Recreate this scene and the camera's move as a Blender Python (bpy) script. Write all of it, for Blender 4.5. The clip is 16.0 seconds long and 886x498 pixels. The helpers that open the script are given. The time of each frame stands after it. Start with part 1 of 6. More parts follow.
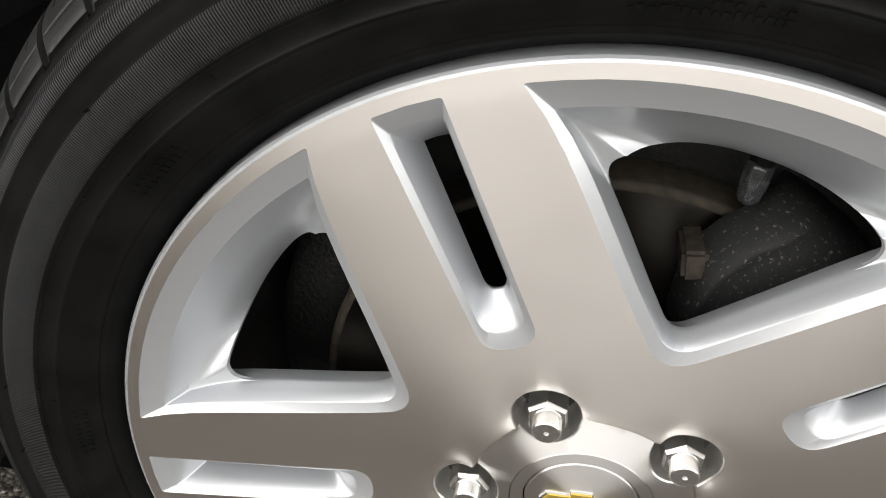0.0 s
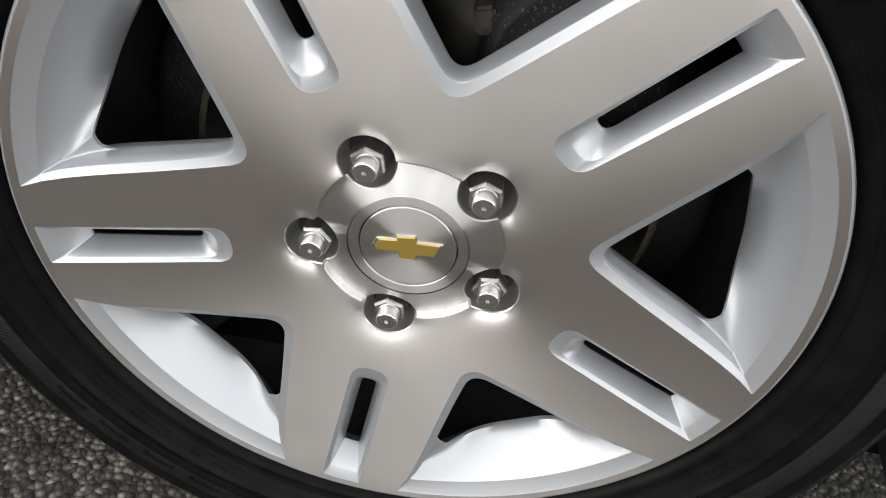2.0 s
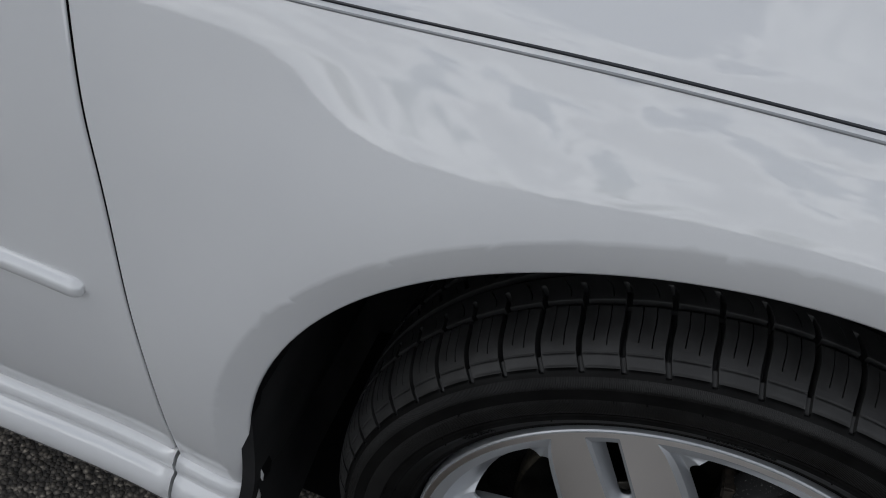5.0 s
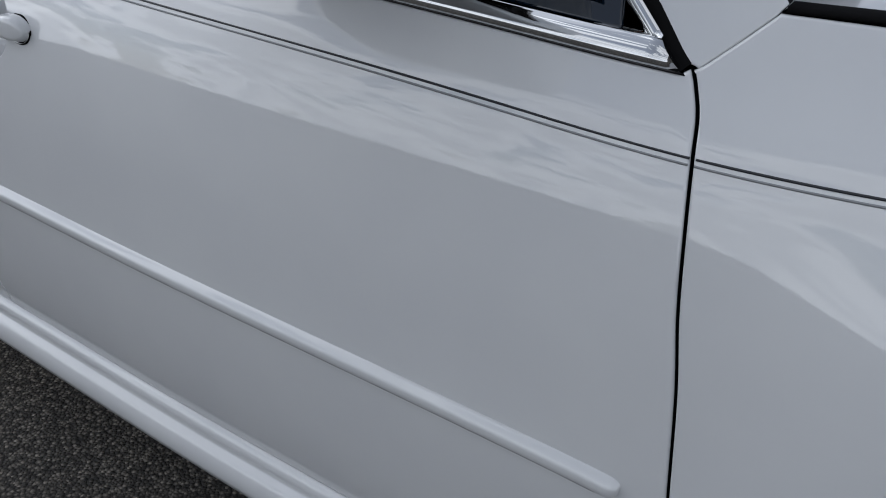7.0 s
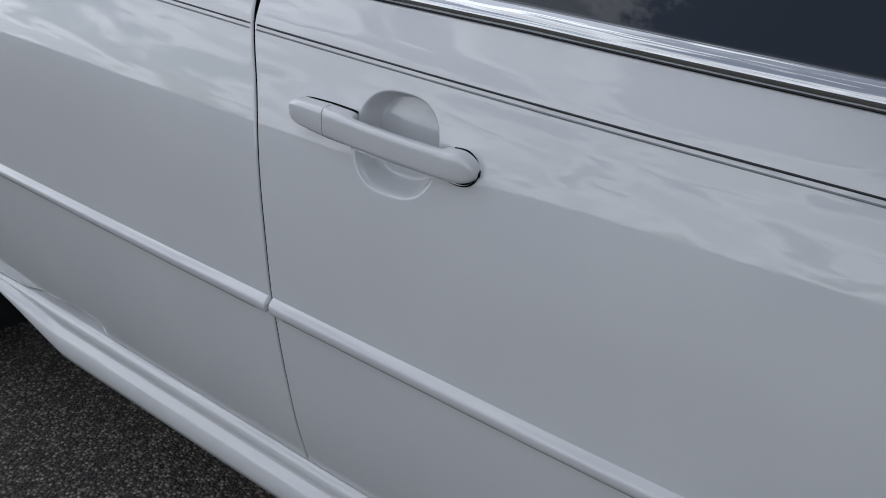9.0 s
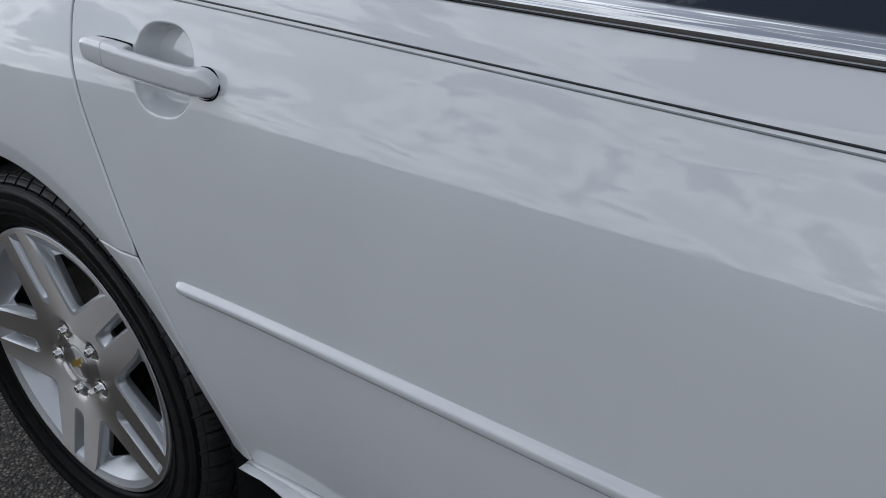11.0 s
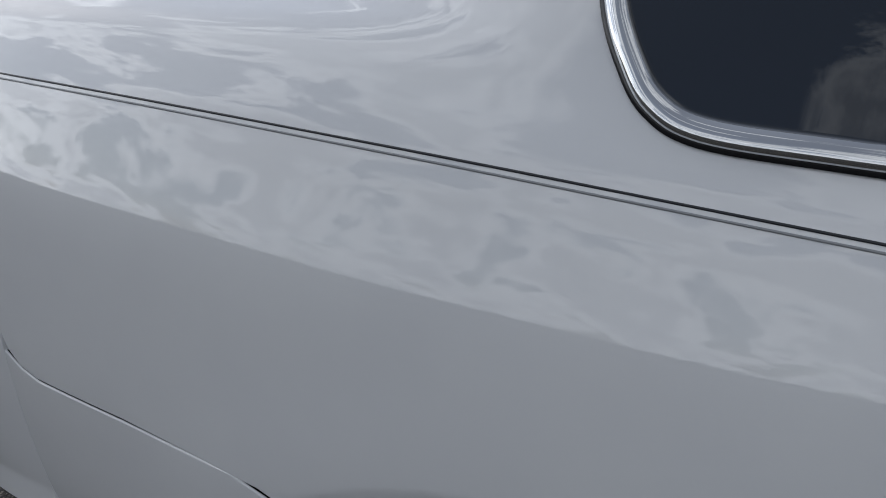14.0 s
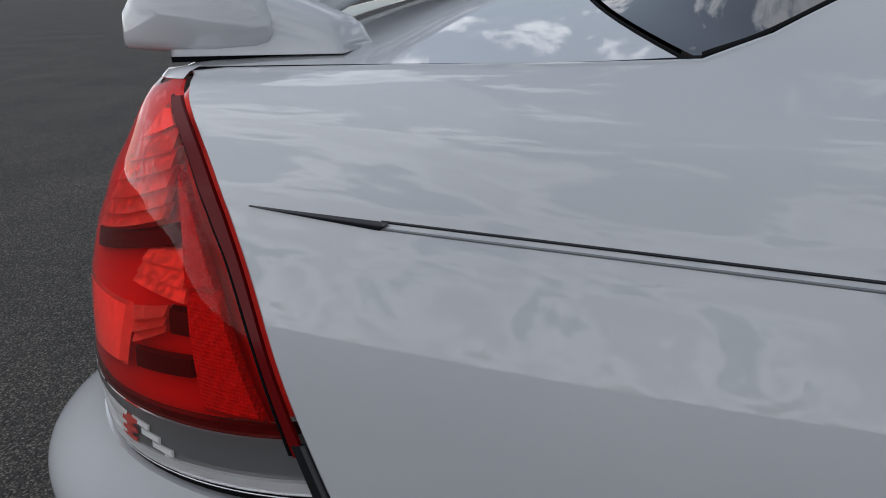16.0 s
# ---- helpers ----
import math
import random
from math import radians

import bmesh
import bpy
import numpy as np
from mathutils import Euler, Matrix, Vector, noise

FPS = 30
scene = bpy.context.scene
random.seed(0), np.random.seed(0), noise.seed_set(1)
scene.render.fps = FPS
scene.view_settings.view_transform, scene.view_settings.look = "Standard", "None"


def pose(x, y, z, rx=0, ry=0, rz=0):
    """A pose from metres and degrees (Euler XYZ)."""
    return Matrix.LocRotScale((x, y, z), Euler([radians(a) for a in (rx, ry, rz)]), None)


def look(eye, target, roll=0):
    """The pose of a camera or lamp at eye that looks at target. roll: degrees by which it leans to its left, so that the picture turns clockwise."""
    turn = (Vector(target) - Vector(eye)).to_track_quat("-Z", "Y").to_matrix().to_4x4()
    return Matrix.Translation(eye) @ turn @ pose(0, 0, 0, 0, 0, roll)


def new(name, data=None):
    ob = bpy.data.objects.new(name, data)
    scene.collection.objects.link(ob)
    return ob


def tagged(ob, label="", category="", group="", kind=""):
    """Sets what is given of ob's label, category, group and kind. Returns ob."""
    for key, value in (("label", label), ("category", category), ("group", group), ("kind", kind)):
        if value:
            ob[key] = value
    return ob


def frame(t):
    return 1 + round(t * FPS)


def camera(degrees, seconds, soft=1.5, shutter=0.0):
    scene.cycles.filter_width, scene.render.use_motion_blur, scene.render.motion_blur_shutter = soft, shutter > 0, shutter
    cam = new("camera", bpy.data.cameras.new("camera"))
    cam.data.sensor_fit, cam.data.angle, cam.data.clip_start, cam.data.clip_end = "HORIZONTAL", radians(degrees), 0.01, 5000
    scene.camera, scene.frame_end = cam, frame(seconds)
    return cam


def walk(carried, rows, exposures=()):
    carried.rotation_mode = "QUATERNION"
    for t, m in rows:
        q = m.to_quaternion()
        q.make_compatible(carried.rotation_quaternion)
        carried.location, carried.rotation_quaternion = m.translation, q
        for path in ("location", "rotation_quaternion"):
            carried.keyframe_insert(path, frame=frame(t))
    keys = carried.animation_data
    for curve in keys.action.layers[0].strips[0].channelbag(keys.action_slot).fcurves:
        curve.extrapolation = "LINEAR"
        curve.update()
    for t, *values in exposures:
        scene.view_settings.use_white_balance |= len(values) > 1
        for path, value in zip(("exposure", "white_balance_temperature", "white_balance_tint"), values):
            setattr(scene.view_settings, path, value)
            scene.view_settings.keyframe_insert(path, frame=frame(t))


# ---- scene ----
cam = camera(59.0, 16.0, soft=1.0)
PATH = [
    (0, (-0.0714, -0.2441, 0.6632), (-0.1846, 1.3581, -0.5284), 9.26),
    (0.5, (-0.0474, -0.2622, 0.6387), (-0.1265, 1.3466, -0.5469), 9.32),
    (1, (-0.0193, -0.2892, 0.6338), (-0.0626, 1.2877, -0.5958), 9.84),
    (1.5, (0.0067, -0.3176, 0.6294), (-0.0343, 1.2093, -0.6617), 9.59),
    (2, (0.0302, -0.3338, 0.6361), (-0.0118, 1.1780, -0.6725), 9.18),
    (2.5, (0.0201, -0.3356, 0.6789), (-0.0070, 1.1496, -0.6603), 9.38),
    (3, (-0.0021, -0.3204, 0.7407), (-0.0277, 1.1646, -0.5988), 9.49),
    (3.5, (-0.0336, -0.3104, 0.8535), (-0.0224, 1.1834, -0.4763), 12.47),
    (4, (-0.0593, -0.3109, 0.9474), (-0.0883, 1.1794, -0.3861), 13.35),
    (4.5, (-0.1299, -0.3348, 1.0291), (-0.2659, 1.1234, -0.3330), 12.97),
    (5, (-0.2088, -0.3915, 1.0499), (-0.4372, 1.0523, -0.3151), 13.33),
    (5.2, (-0.2298, -0.4191, 1.0603), (-0.5057, 1.0224, -0.2984), 12.62),
    (7.3, (-0.4977, -0.5331, 1.0427), (-1.4465, 0.9244, 0.0551), 0.99),
    (7.5, (-0.5492, -0.5461, 1.0454), (-1.4938, 0.9215, 0.0687), 0.94),
    (8, (-0.6904, -0.5417, 1.0465), (-1.6479, 0.9285, 0.0864), 1.33),
    (8.5, (-0.8197, -0.5531, 1.0522), (-1.7918, 0.9131, 0.1007), 1.33),
    (9, (-0.9729, -0.5693, 1.0547), (-1.9651, 0.8957, 0.1223), 1.48),
    (9.2, (-1.0475, -0.5869, 1.0579), (-2.0202, 0.8924, 0.1276), 1.55),
    (11.3, (-1.8280, -0.5307, 1.0474), (-2.8526, 0.9526, 0.1814), -1.06),
    (11.5, (-1.9084, -0.5358, 1.0564), (-2.9031, 0.9630, 0.1822), -0.90),
    (12, (-2.0877, -0.5570, 1.0821), (-3.0013, 0.9952, 0.2126), -1.08),
    (12.5, (-2.2339, -0.5405, 1.0929), (-3.0657, 1.0565, 0.2225), -0.95),
    (13, (-2.4176, -0.5045, 1.1065), (-3.1965, 1.1228, 0.2432), -0.84),
    (13.5, (-2.5635, -0.4803, 1.1208), (-3.2887, 1.1774, 0.2687), -1.02),
    (14, (-2.6637, -0.4675, 1.1146), (-3.5143, 1.1852, 0.3764), -1.25),
    (14.5, (-2.8108, -0.4811, 1.1724), (-3.5583, 1.2020, 0.3924), -2.38),
    (15, (-2.9311, -0.4738, 1.1939), (-3.6157, 1.2530, 0.4527), -2.78),
    (15.5, (-3.1130, -0.4307, 1.1925), (-3.7371, 1.3324, 0.4840), -2.97),
    (16, (-3.2420, -0.4156, 1.1604), (-3.8221, 1.3663, 0.4617), -3.24),
]
walk(cam, [(t, look(eye, target, roll)) for t, eye, target, roll in PATH],
     exposures=[(0.0, 1.4, 6900, 10), (0.5, 1.2, 6850, 10), (1.5, 0.9, 6680, 10), (3.0, 1.3, 6520, 10), (3.5, 1.65, 6400, 10), (4.0, 0.6, 6350, 10), (4.5, -0.42, 6200, 10), (5.0, -0.45, 6150, 10), (7.3, -0.6, 5880, 10), (9.0, -0.62, 5870, 10), (12.0, -0.62, 5870, 10), (13.0, -0.56, 5890, 10), (14.0, -0.9, 5930, 10), (15.0, -1.08, 5950, 10), (16.0, -1.0, 5950, 10)])

# ---- daylight: broken cloud, sun behind the car's tail ----
SUN_DIR = Vector((-0.84, 0.14, 0.53)).normalized()
world = bpy.data.worlds.new("sky")
scene.world = world
world.use_nodes = True
wn, wl = world.node_tree.nodes, world.node_tree.links
wn.clear()
w_out = wn.new("ShaderNodeOutputWorld")
w_bg = wn.new("ShaderNodeBackground")
w_sky = wn.new("ShaderNodeTexSky")
w_sky.sky_type = "NISHITA"
w_sky.sun_disc = False
w_sky.ozone_density = 2.5
w_sky.sun_elevation = math.asin(SUN_DIR.z)
w_sky.sun_rotation = math.atan2(SUN_DIR.x, SUN_DIR.y)
w_co = wn.new("ShaderNodeTexCoord")
w_sep = wn.new("ShaderNodeSeparateXYZ")
wl.new(w_co.outputs["Generated"], w_sep.inputs[0])
w_up = wn.new("ShaderNodeMath")
w_up.operation = "MAXIMUM"
w_up.inputs[1].default_value = 0.0
w_half = wn.new("ShaderNodeMath")
w_half.operation = "MULTIPLY"
w_half.inputs[1].default_value = 0.4
wl.new(w_sep.outputs["Z"], w_half.inputs[0])
wl.new(w_half.outputs[0], w_up.inputs[0])
w_add = wn.new("ShaderNodeMath")
w_add.operation = "ADD"
w_add.inputs[1].default_value = 0.28
wl.new(w_up.outputs[0], w_add.inputs[0])
w_div = wn.new("ShaderNodeVectorMath")
w_div.operation = "DIVIDE"
w_cmb = wn.new("ShaderNodeCombineXYZ")
for k in range(3):
    wl.new(w_add.outputs[0], w_cmb.inputs[k])
wl.new(w_co.outputs["Generated"], w_div.inputs[0])
wl.new(w_cmb.outputs[0], w_div.inputs[1])
w_noise = wn.new("ShaderNodeTexNoise")
w_noise.inputs["Scale"].default_value = 1.8
w_noise.inputs["Detail"].default_value = 14.0
w_noise.inputs["Roughness"].default_value = 0.64
w_noise.inputs["Distortion"].default_value = 0.2
wl.new(w_div.outputs[0], w_noise.inputs["Vector"])
# the clouds thin out overhead and beyond the car
w_slant = wn.new("ShaderNodeVectorMath")
w_slant.operation = "DOT_PRODUCT"
w_slant.inputs[1].default_value = (0.0, -0.05, -0.04)
wl.new(w_co.outputs["Generated"], w_slant.inputs[0])
w_thin = wn.new("ShaderNodeMath")
w_thin.operation = "ADD"
wl.new(w_slant.outputs["Value"], w_thin.inputs[0])
w_shift = wn.new("ShaderNodeMath")
w_shift.operation = "ADD"
w_shift.inputs[1].default_value = -0.042
wl.new(w_noise.outputs["Fac"], w_shift.inputs[0])
wl.new(w_shift.outputs[0], w_thin.inputs[1])
# how far cloud covers the blue
w_cover = wn.new("ShaderNodeValToRGB")
w_cover.color_ramp.elements[0].position = 0.425
w_cover.color_ramp.elements[0].color = (0.22, 0.22, 0.22, 1)
w_cover.color_ramp.elements[1].position = 0.48
wl.new(w_thin.outputs[0], w_cover.inputs[0])
# bright sunlit rims, grey thick middles
w_tone = wn.new("ShaderNodeValToRGB")
w_tone.color_ramp.elements[0].position = 0.46
w_tone.color_ramp.elements[0].color = (27.0, 26.5, 25.7, 1)
w_tone.color_ramp.elements[1].position = 0.72
w_tone.color_ramp.elements[1].color = (10.0, 10.1, 10.3, 1)
w_grey = w_tone.color_ramp.elements.new(0.525)
w_grey.color = (14.5, 14.4, 14.4, 1)
w_pale = w_tone.color_ramp.elements.new(0.61)
w_pale.color = (15.5, 15.3, 15.1, 1)
wl.new(w_thin.outputs[0], w_tone.inputs[0])
# clouds glow towards the sun and towards the horizon
w_dot = wn.new("ShaderNodeVectorMath")
w_dot.operation = "DOT_PRODUCT"
w_dot.inputs[1].default_value = SUN_DIR
wl.new(w_co.outputs["Generated"], w_dot.inputs[0])
w_glow = wn.new("ShaderNodeMapRange")
w_glow.interpolation_type = "SMOOTHSTEP"
for k, v in ((1, 0.35), (2, 1.0), (3, 0.93), (4, 1.9)):
    w_glow.inputs[k].default_value = v
wl.new(w_dot.outputs["Value"], w_glow.inputs[0])
w_low = wn.new("ShaderNodeMapRange")
for k, v in ((1, 0.0), (2, 0.7), (3, 1.05), (4, 0.68)):
    w_low.inputs[k].default_value = v
wl.new(w_sep.outputs["Z"], w_low.inputs[0])
w_both = wn.new("ShaderNodeMath")
w_both.operation = "MULTIPLY"
wl.new(w_glow.outputs[0], w_both.inputs[0])
wl.new(w_low.outputs[0], w_both.inputs[1])
w_lit = wn.new("ShaderNodeVectorMath")
w_lit.operation = "SCALE"
wl.new(w_tone.outputs[0], w_lit.inputs[0])
wl.new(w_both.outputs[0], w_lit.inputs["Scale"])
w_mix = wn.new("ShaderNodeMix")
w_mix.data_type = "RGBA"
wl.new(w_cover.outputs[0], w_mix.inputs["Factor"])
wl.new(w_sky.outputs[0], w_mix.inputs[6])
wl.new(w_lit.outputs[0], w_mix.inputs[7])
wl.new(w_mix.outputs[2], w_bg.inputs["Color"])
w_bg.inputs["Strength"].default_value = 0.1
wl.new(w_bg.outputs[0], w_out.inputs[0])

sun = new("sun", bpy.data.lights.new("sun", "SUN"))
sun.data.energy = 0.5
sun.data.angle = radians(85.0)
sun.data.color = (1.0, 0.95, 0.88)
sun.matrix_world = look(SUN_DIR * 30, (0, 0, 0))


# ---- materials ----
def material(name, color, rough=0.5, metal=0.0, **more):
    m = bpy.data.materials.new(name)
    m.use_nodes = True
    b = m.node_tree.nodes["Principled BSDF"]
    b.inputs["Base Color"].default_value = (*color, 1)
    b.inputs["Roughness"].default_value = rough
    b.inputs["Metallic"].default_value = metal
    for key, value in more.items():
        b.inputs[key.replace("_", " ")].default_value = value
    return m


def node(m, kind, **values):
    n = m.node_tree.nodes.new(kind)
    for key, value in values.items():
        n.inputs[key.replace("_", " ")].default_value = value
    return n


def link(m, a, b):
    m.node_tree.links.new(a, b)


def shader(m):
    return m.node_tree.nodes["Principled BSDF"]


def mottle(m, scale, dark, light, low=0.3, high=0.7, detail=6.0, target="Base Color", coords="Object"):
    """Noise between two colours (or two values) into an input."""
    co = node(m, "ShaderNodeTexCoord")
    n = node(m, "ShaderNodeTexNoise", Scale=scale, Detail=detail)
    link(m, co.outputs[coords], n.inputs["Vector"])
    r = node(m, "ShaderNodeValToRGB")
    e = r.color_ramp.elements
    e[0].position, e[1].position = low, high
    dark = dark if isinstance(dark, tuple) else (dark,) * 3
    light = light if isinstance(light, tuple) else (light,) * 3
    e[0].color, e[1].color = (*dark, 1), (*light, 1)
    link(m, n.outputs["Fac"], r.inputs[0])
    link(m, r.outputs[0], shader(m).inputs[target])
    return r


def bump(m, scale, strength, distance=0.001, detail=4.0, kind="ShaderNodeTexNoise", out="Fac"):
    co = node(m, "ShaderNodeTexCoord")
    n = node(m, kind, Scale=scale)
    if kind == "ShaderNodeTexNoise":
        n.inputs["Detail"].default_value = detail
    link(m, co.outputs["Object"], n.inputs["Vector"])
    b = node(m, "ShaderNodeBump", Strength=strength, Distance=distance)
    link(m, n.outputs[out], b.inputs["Height"])
    link(m, b.outputs[0], shader(m).inputs["Normal"])
    return b


def paint_material():
    m = material("white_paint", (0.74, 0.75, 0.76), 0.45, 0.0, Coat_Weight=1.0, Coat_Roughness=0.015, Coat_IOR=1.85, Specular_IOR_Level=0.3)
    mottle(m, 7.0, (0.575, 0.585, 0.6), (0.605, 0.615, 0.625))
    # faint orange peel under the clear coat
    co = node(m, "ShaderNodeTexCoord")
    n = node(m, "ShaderNodeTexNoise", Scale=260.0, Detail=1.0)
    link(m, co.outputs["Object"], n.inputs["Vector"])
    b = node(m, "ShaderNodeBump", Strength=0.012, Distance=0.001)
    link(m, n.outputs["Fac"], b.inputs["Height"])
    link(m, b.outputs[0], shader(m).inputs["Coat Normal"])
    return m


def machined_material(name, color, rough, turn):
    """Lathe-turned aluminium: fine rings round the wheel's axle (local y)."""
    m = material(name, color, rough, 1.0, Anisotropic=0.8 if "machined" in name else 1.0, Anisotropic_Rotation=turn)
    t = node(m, "ShaderNodeTangent")
    t.direction_type, t.axis = "RADIAL", "Y"
    link(m, t.outputs[0], shader(m).inputs["Tangent"])
    co = node(m, "ShaderNodeTexCoord")
    sx = node(m, "ShaderNodeSeparateXYZ")
    link(m, co.outputs["Object"], sx.inputs[0])
    flat = node(m, "ShaderNodeCombineXYZ")
    link(m, sx.outputs["X"], flat.inputs[0])
    link(m, sx.outputs["Z"], flat.inputs[1])
    ln = node(m, "ShaderNodeVectorMath")
    ln.operation = "LENGTH"
    link(m, flat.outputs[0], ln.inputs[0])
    n = node(m, "ShaderNodeTexNoise", Scale=900.0, Detail=2.0)
    n.noise_dimensions = "1D"
    link(m, ln.outputs["Value"], n.inputs["W"])
    b = node(m, "ShaderNodeBump", Strength=0.1 if "machined" in name else 0.03, Distance=0.0003)
    link(m, n.outputs["Fac"], b.inputs["Height"])
    link(m, b.outputs[0], shader(m).inputs["Normal"])
    mottle(m, 30.0, rough - 0.02, rough + 0.01, target="Roughness")
    return m


def rubber_material(name, base, rough, ribbed=False, gloss=0.15):
    m = material(name, (base, base, base * 1.03), rough, Specular_IOR_Level=gloss)
    mottle(m, 45.0, (base * 0.7,) * 3, (base * 1.5,) * 3)
    if ribbed:
        # radial ribbing on the outer sidewall band
        co = node(m, "ShaderNodeTexCoord")
        sx = node(m, "ShaderNodeSeparateXYZ")
        link(m, co.outputs["Object"], sx.inputs[0])
        ang = node(m, "ShaderNodeMath")
        ang.operation = "ARCTAN2"
        link(m, sx.outputs["Z"], ang.inputs[0])
        link(m, sx.outputs["X"], ang.inputs[1])
        mul = node(m, "ShaderNodeMath")
        mul.operation = "MULTIPLY"
        mul.inputs[1].default_value = 1500.0
        link(m, ang.outputs[0], mul.inputs[0])
        sn = node(m, "ShaderNodeMath")
        sn.operation = "SINE"
        link(m, mul.outputs[0], sn.inputs[0])
        b = node(m, "ShaderNodeBump", Strength=0.4, Distance=0.0005)
        link(m, sn.outputs[0], b.inputs["Height"])
        link(m, b.outputs[0], shader(m).inputs["Normal"])
    else:
        bump(m, 400.0, 0.25, 0.0004)
    return m


def asphalt_material():
    m = material("asphalt", (0.06, 0.058, 0.055), 0.9)
    co = node(m, "ShaderNodeTexCoord")
    v = node(m, "ShaderNodeTexVoronoi", Scale=170.0, Randomness=1.0)
    link(m, co.outputs["Object"], v.inputs["Vector"])
    stone = node(m, "ShaderNodeValToRGB")
    e = stone.color_ramp.elements
    e[0].position, e[0].color = 0.0, (0.018, 0.017, 0.016, 1)
    e[1].position, e[1].color = 1.0, (0.36, 0.325, 0.275, 1)
    mid = stone.color_ramp.elements.new(0.55)
    mid.color = (0.07, 0.062, 0.053, 1)
    link(m, v.outputs["Color"], stone.inputs[0])
    crack = node(m, "ShaderNodeValToRGB")
    crack.color_ramp.elements[0].position, crack.color_ramp.elements[0].color = 0.25, (1, 1, 1, 1)
    crack.color_ramp.elements[1].position, crack.color_ramp.elements[1].color = 0.75, (0.22, 0.22, 0.22, 1)
    link(m, v.outputs["Distance"], crack.inputs[0])
    mix = node(m, "ShaderNodeMix")
    mix.data_type, mix.blend_type = "RGBA", "MULTIPLY"
    mix.inputs["Factor"].default_value = 1.0
    link(m, stone.outputs[0], mix.inputs[6])
    link(m, crack.outputs[0], mix.inputs[7])
    n = node(m, "ShaderNodeTexNoise", Scale=1.3, Detail=5.0)
    link(m, co.outputs["Object"], n.inputs["Vector"])
    big = node(m, "ShaderNodeValToRGB")
    big.color_ramp.elements[0].position, big.color_ramp.elements[0].color = 0.3, (0.72, 0.72, 0.74, 1)
    big.color_ramp.elements[1].position, big.color_ramp.elements[1].color = 0.7, (1.2, 1.18, 1.14, 1)
    link(m, n.outputs["Fac"], big.inputs[0])
    mix2 = node(m, "ShaderNodeMix")
    mix2.data_type, mix2.blend_type = "RGBA", "MULTIPLY"
    mix2.inputs["Factor"].default_value = 1.0
    link(m, mix.outputs[2], mix2.inputs[6])
    link(m, big.outputs[0], mix2.inputs[7])
    link(m, mix2.outputs[2], shader(m).inputs["Base Color"])
    b = node(m, "ShaderNodeBump", Strength=0.9, Distance=0.004)
    b.invert = True
    link(m, v.outputs["Distance"], b.inputs["Height"])
    link(m, b.outputs[0], shader(m).inputs["Normal"])
    return m


PAINT = paint_material()
SEAM = material("seam_black", (0.006, 0.006, 0.0065), 0.8, Specular_IOR_Level=0.04)
LINER = material("liner_plastic", (0.008, 0.008, 0.009), 0.8, Specular_IOR_Level=0.12)
mottle(LINER, 12.0, (0.009, 0.0092, 0.0098), (0.022, 0.022, 0.0228))
CHROME = material("bright_chrome", (0.66, 0.67, 0.68), 0.05, 1.0)
TRIM_BLACK = material("gloss_black_trim", (0.012, 0.012, 0.014), 0.25)
GLASS = material("tinted_glass", (0.004, 0.009, 0.018), 0.015, 0.0, IOR=1.65)
STRIPE_DARK = material("black_pinstripe", (0.015, 0.017, 0.022), 0.35)
STRIPE_GREY = material("grey_pinstripe", (0.22, 0.23, 0.24), 0.35)
MACHINED = machined_material("machined_aluminium", (0.78, 0.75, 0.725), 0.4, 0.25)
SILVER = material("silver_wheel_paint", (0.43, 0.445, 0.465), 0.4, 0.65, Coat_Weight=0.5, Coat_Roughness=0.12)
bump(SILVER, 900.0, 0.08, 0.0004)
POLISHED = machined_material("turned_aluminium", (0.72, 0.715, 0.705), 0.32, 0.25)
NUT = material("chrome_nut", (0.6, 0.595, 0.585), 0.27, 1.0)
NUT_POCKET = material("polished_nut_pocket", (0.62, 0.61, 0.59), 0.3, 0.9)
GOLD = material("gold_emblem", (0.72, 0.52, 0.12), 0.3, 0.85)
IRON = material("brake_iron", (0.2, 0.19, 0.18), 0.32, 1.0)
mottle(IRON, 25.0, (0.025, 0.023, 0.02), (0.07, 0.065, 0.057))
# Shade inside the wheel, put into the colour of barrel and spoke backs.
SHADED_BARREL = material("shaded_barrel_paint", (0.05, 0.048, 0.046), 0.6, 0.2)
mottle(SHADED_BARREL, 40.0, (0.008, 0.0078, 0.0075), (0.03, 0.0285, 0.027))
RUST = material("rusty_edge", (0.12, 0.07, 0.035), 0.8)
mottle(RUST, 160.0, (0.01, 0.008, 0.005), (0.04, 0.031, 0.018))
# Grey plate, coloured near black to hold the shade behind the spokes.
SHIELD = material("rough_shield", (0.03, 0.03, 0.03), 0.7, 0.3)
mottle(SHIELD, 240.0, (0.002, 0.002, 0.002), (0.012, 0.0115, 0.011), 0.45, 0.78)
bump(SHIELD, 300.0, 0.6, 0.002)
VALVE_CAP = material("clear_valve_cap", (0.1, 0.105, 0.108), 0.12, 0.0, Transmission_Weight=0.75)
CALIPER = material("caliper_iron", (0.05, 0.048, 0.045), 0.8, 0.1)
mottle(CALIPER, 420.0, (0.011, 0.011, 0.0112), (0.2, 0.195, 0.185), 0.6, 0.82, 8.0)
bump(CALIPER, 300.0, 0.4, 0.001)
WORN_IRON = material("brown_worn_iron", (0.06, 0.045, 0.03), 0.75)
mottle(WORN_IRON, 200.0, (0.01, 0.008, 0.006), (0.045, 0.034, 0.024))
RUBBER = rubber_material("tyre_rubber", 0.004, 0.42, gloss=0.07)
TREAD = rubber_material("worn_tread_rubber", 0.018, 0.5, gloss=0.35)
SIDEWALL_RIB = rubber_material("ribbed_rubber", 0.006, 0.36, True, 0.2)
ASPHALT = asphalt_material()


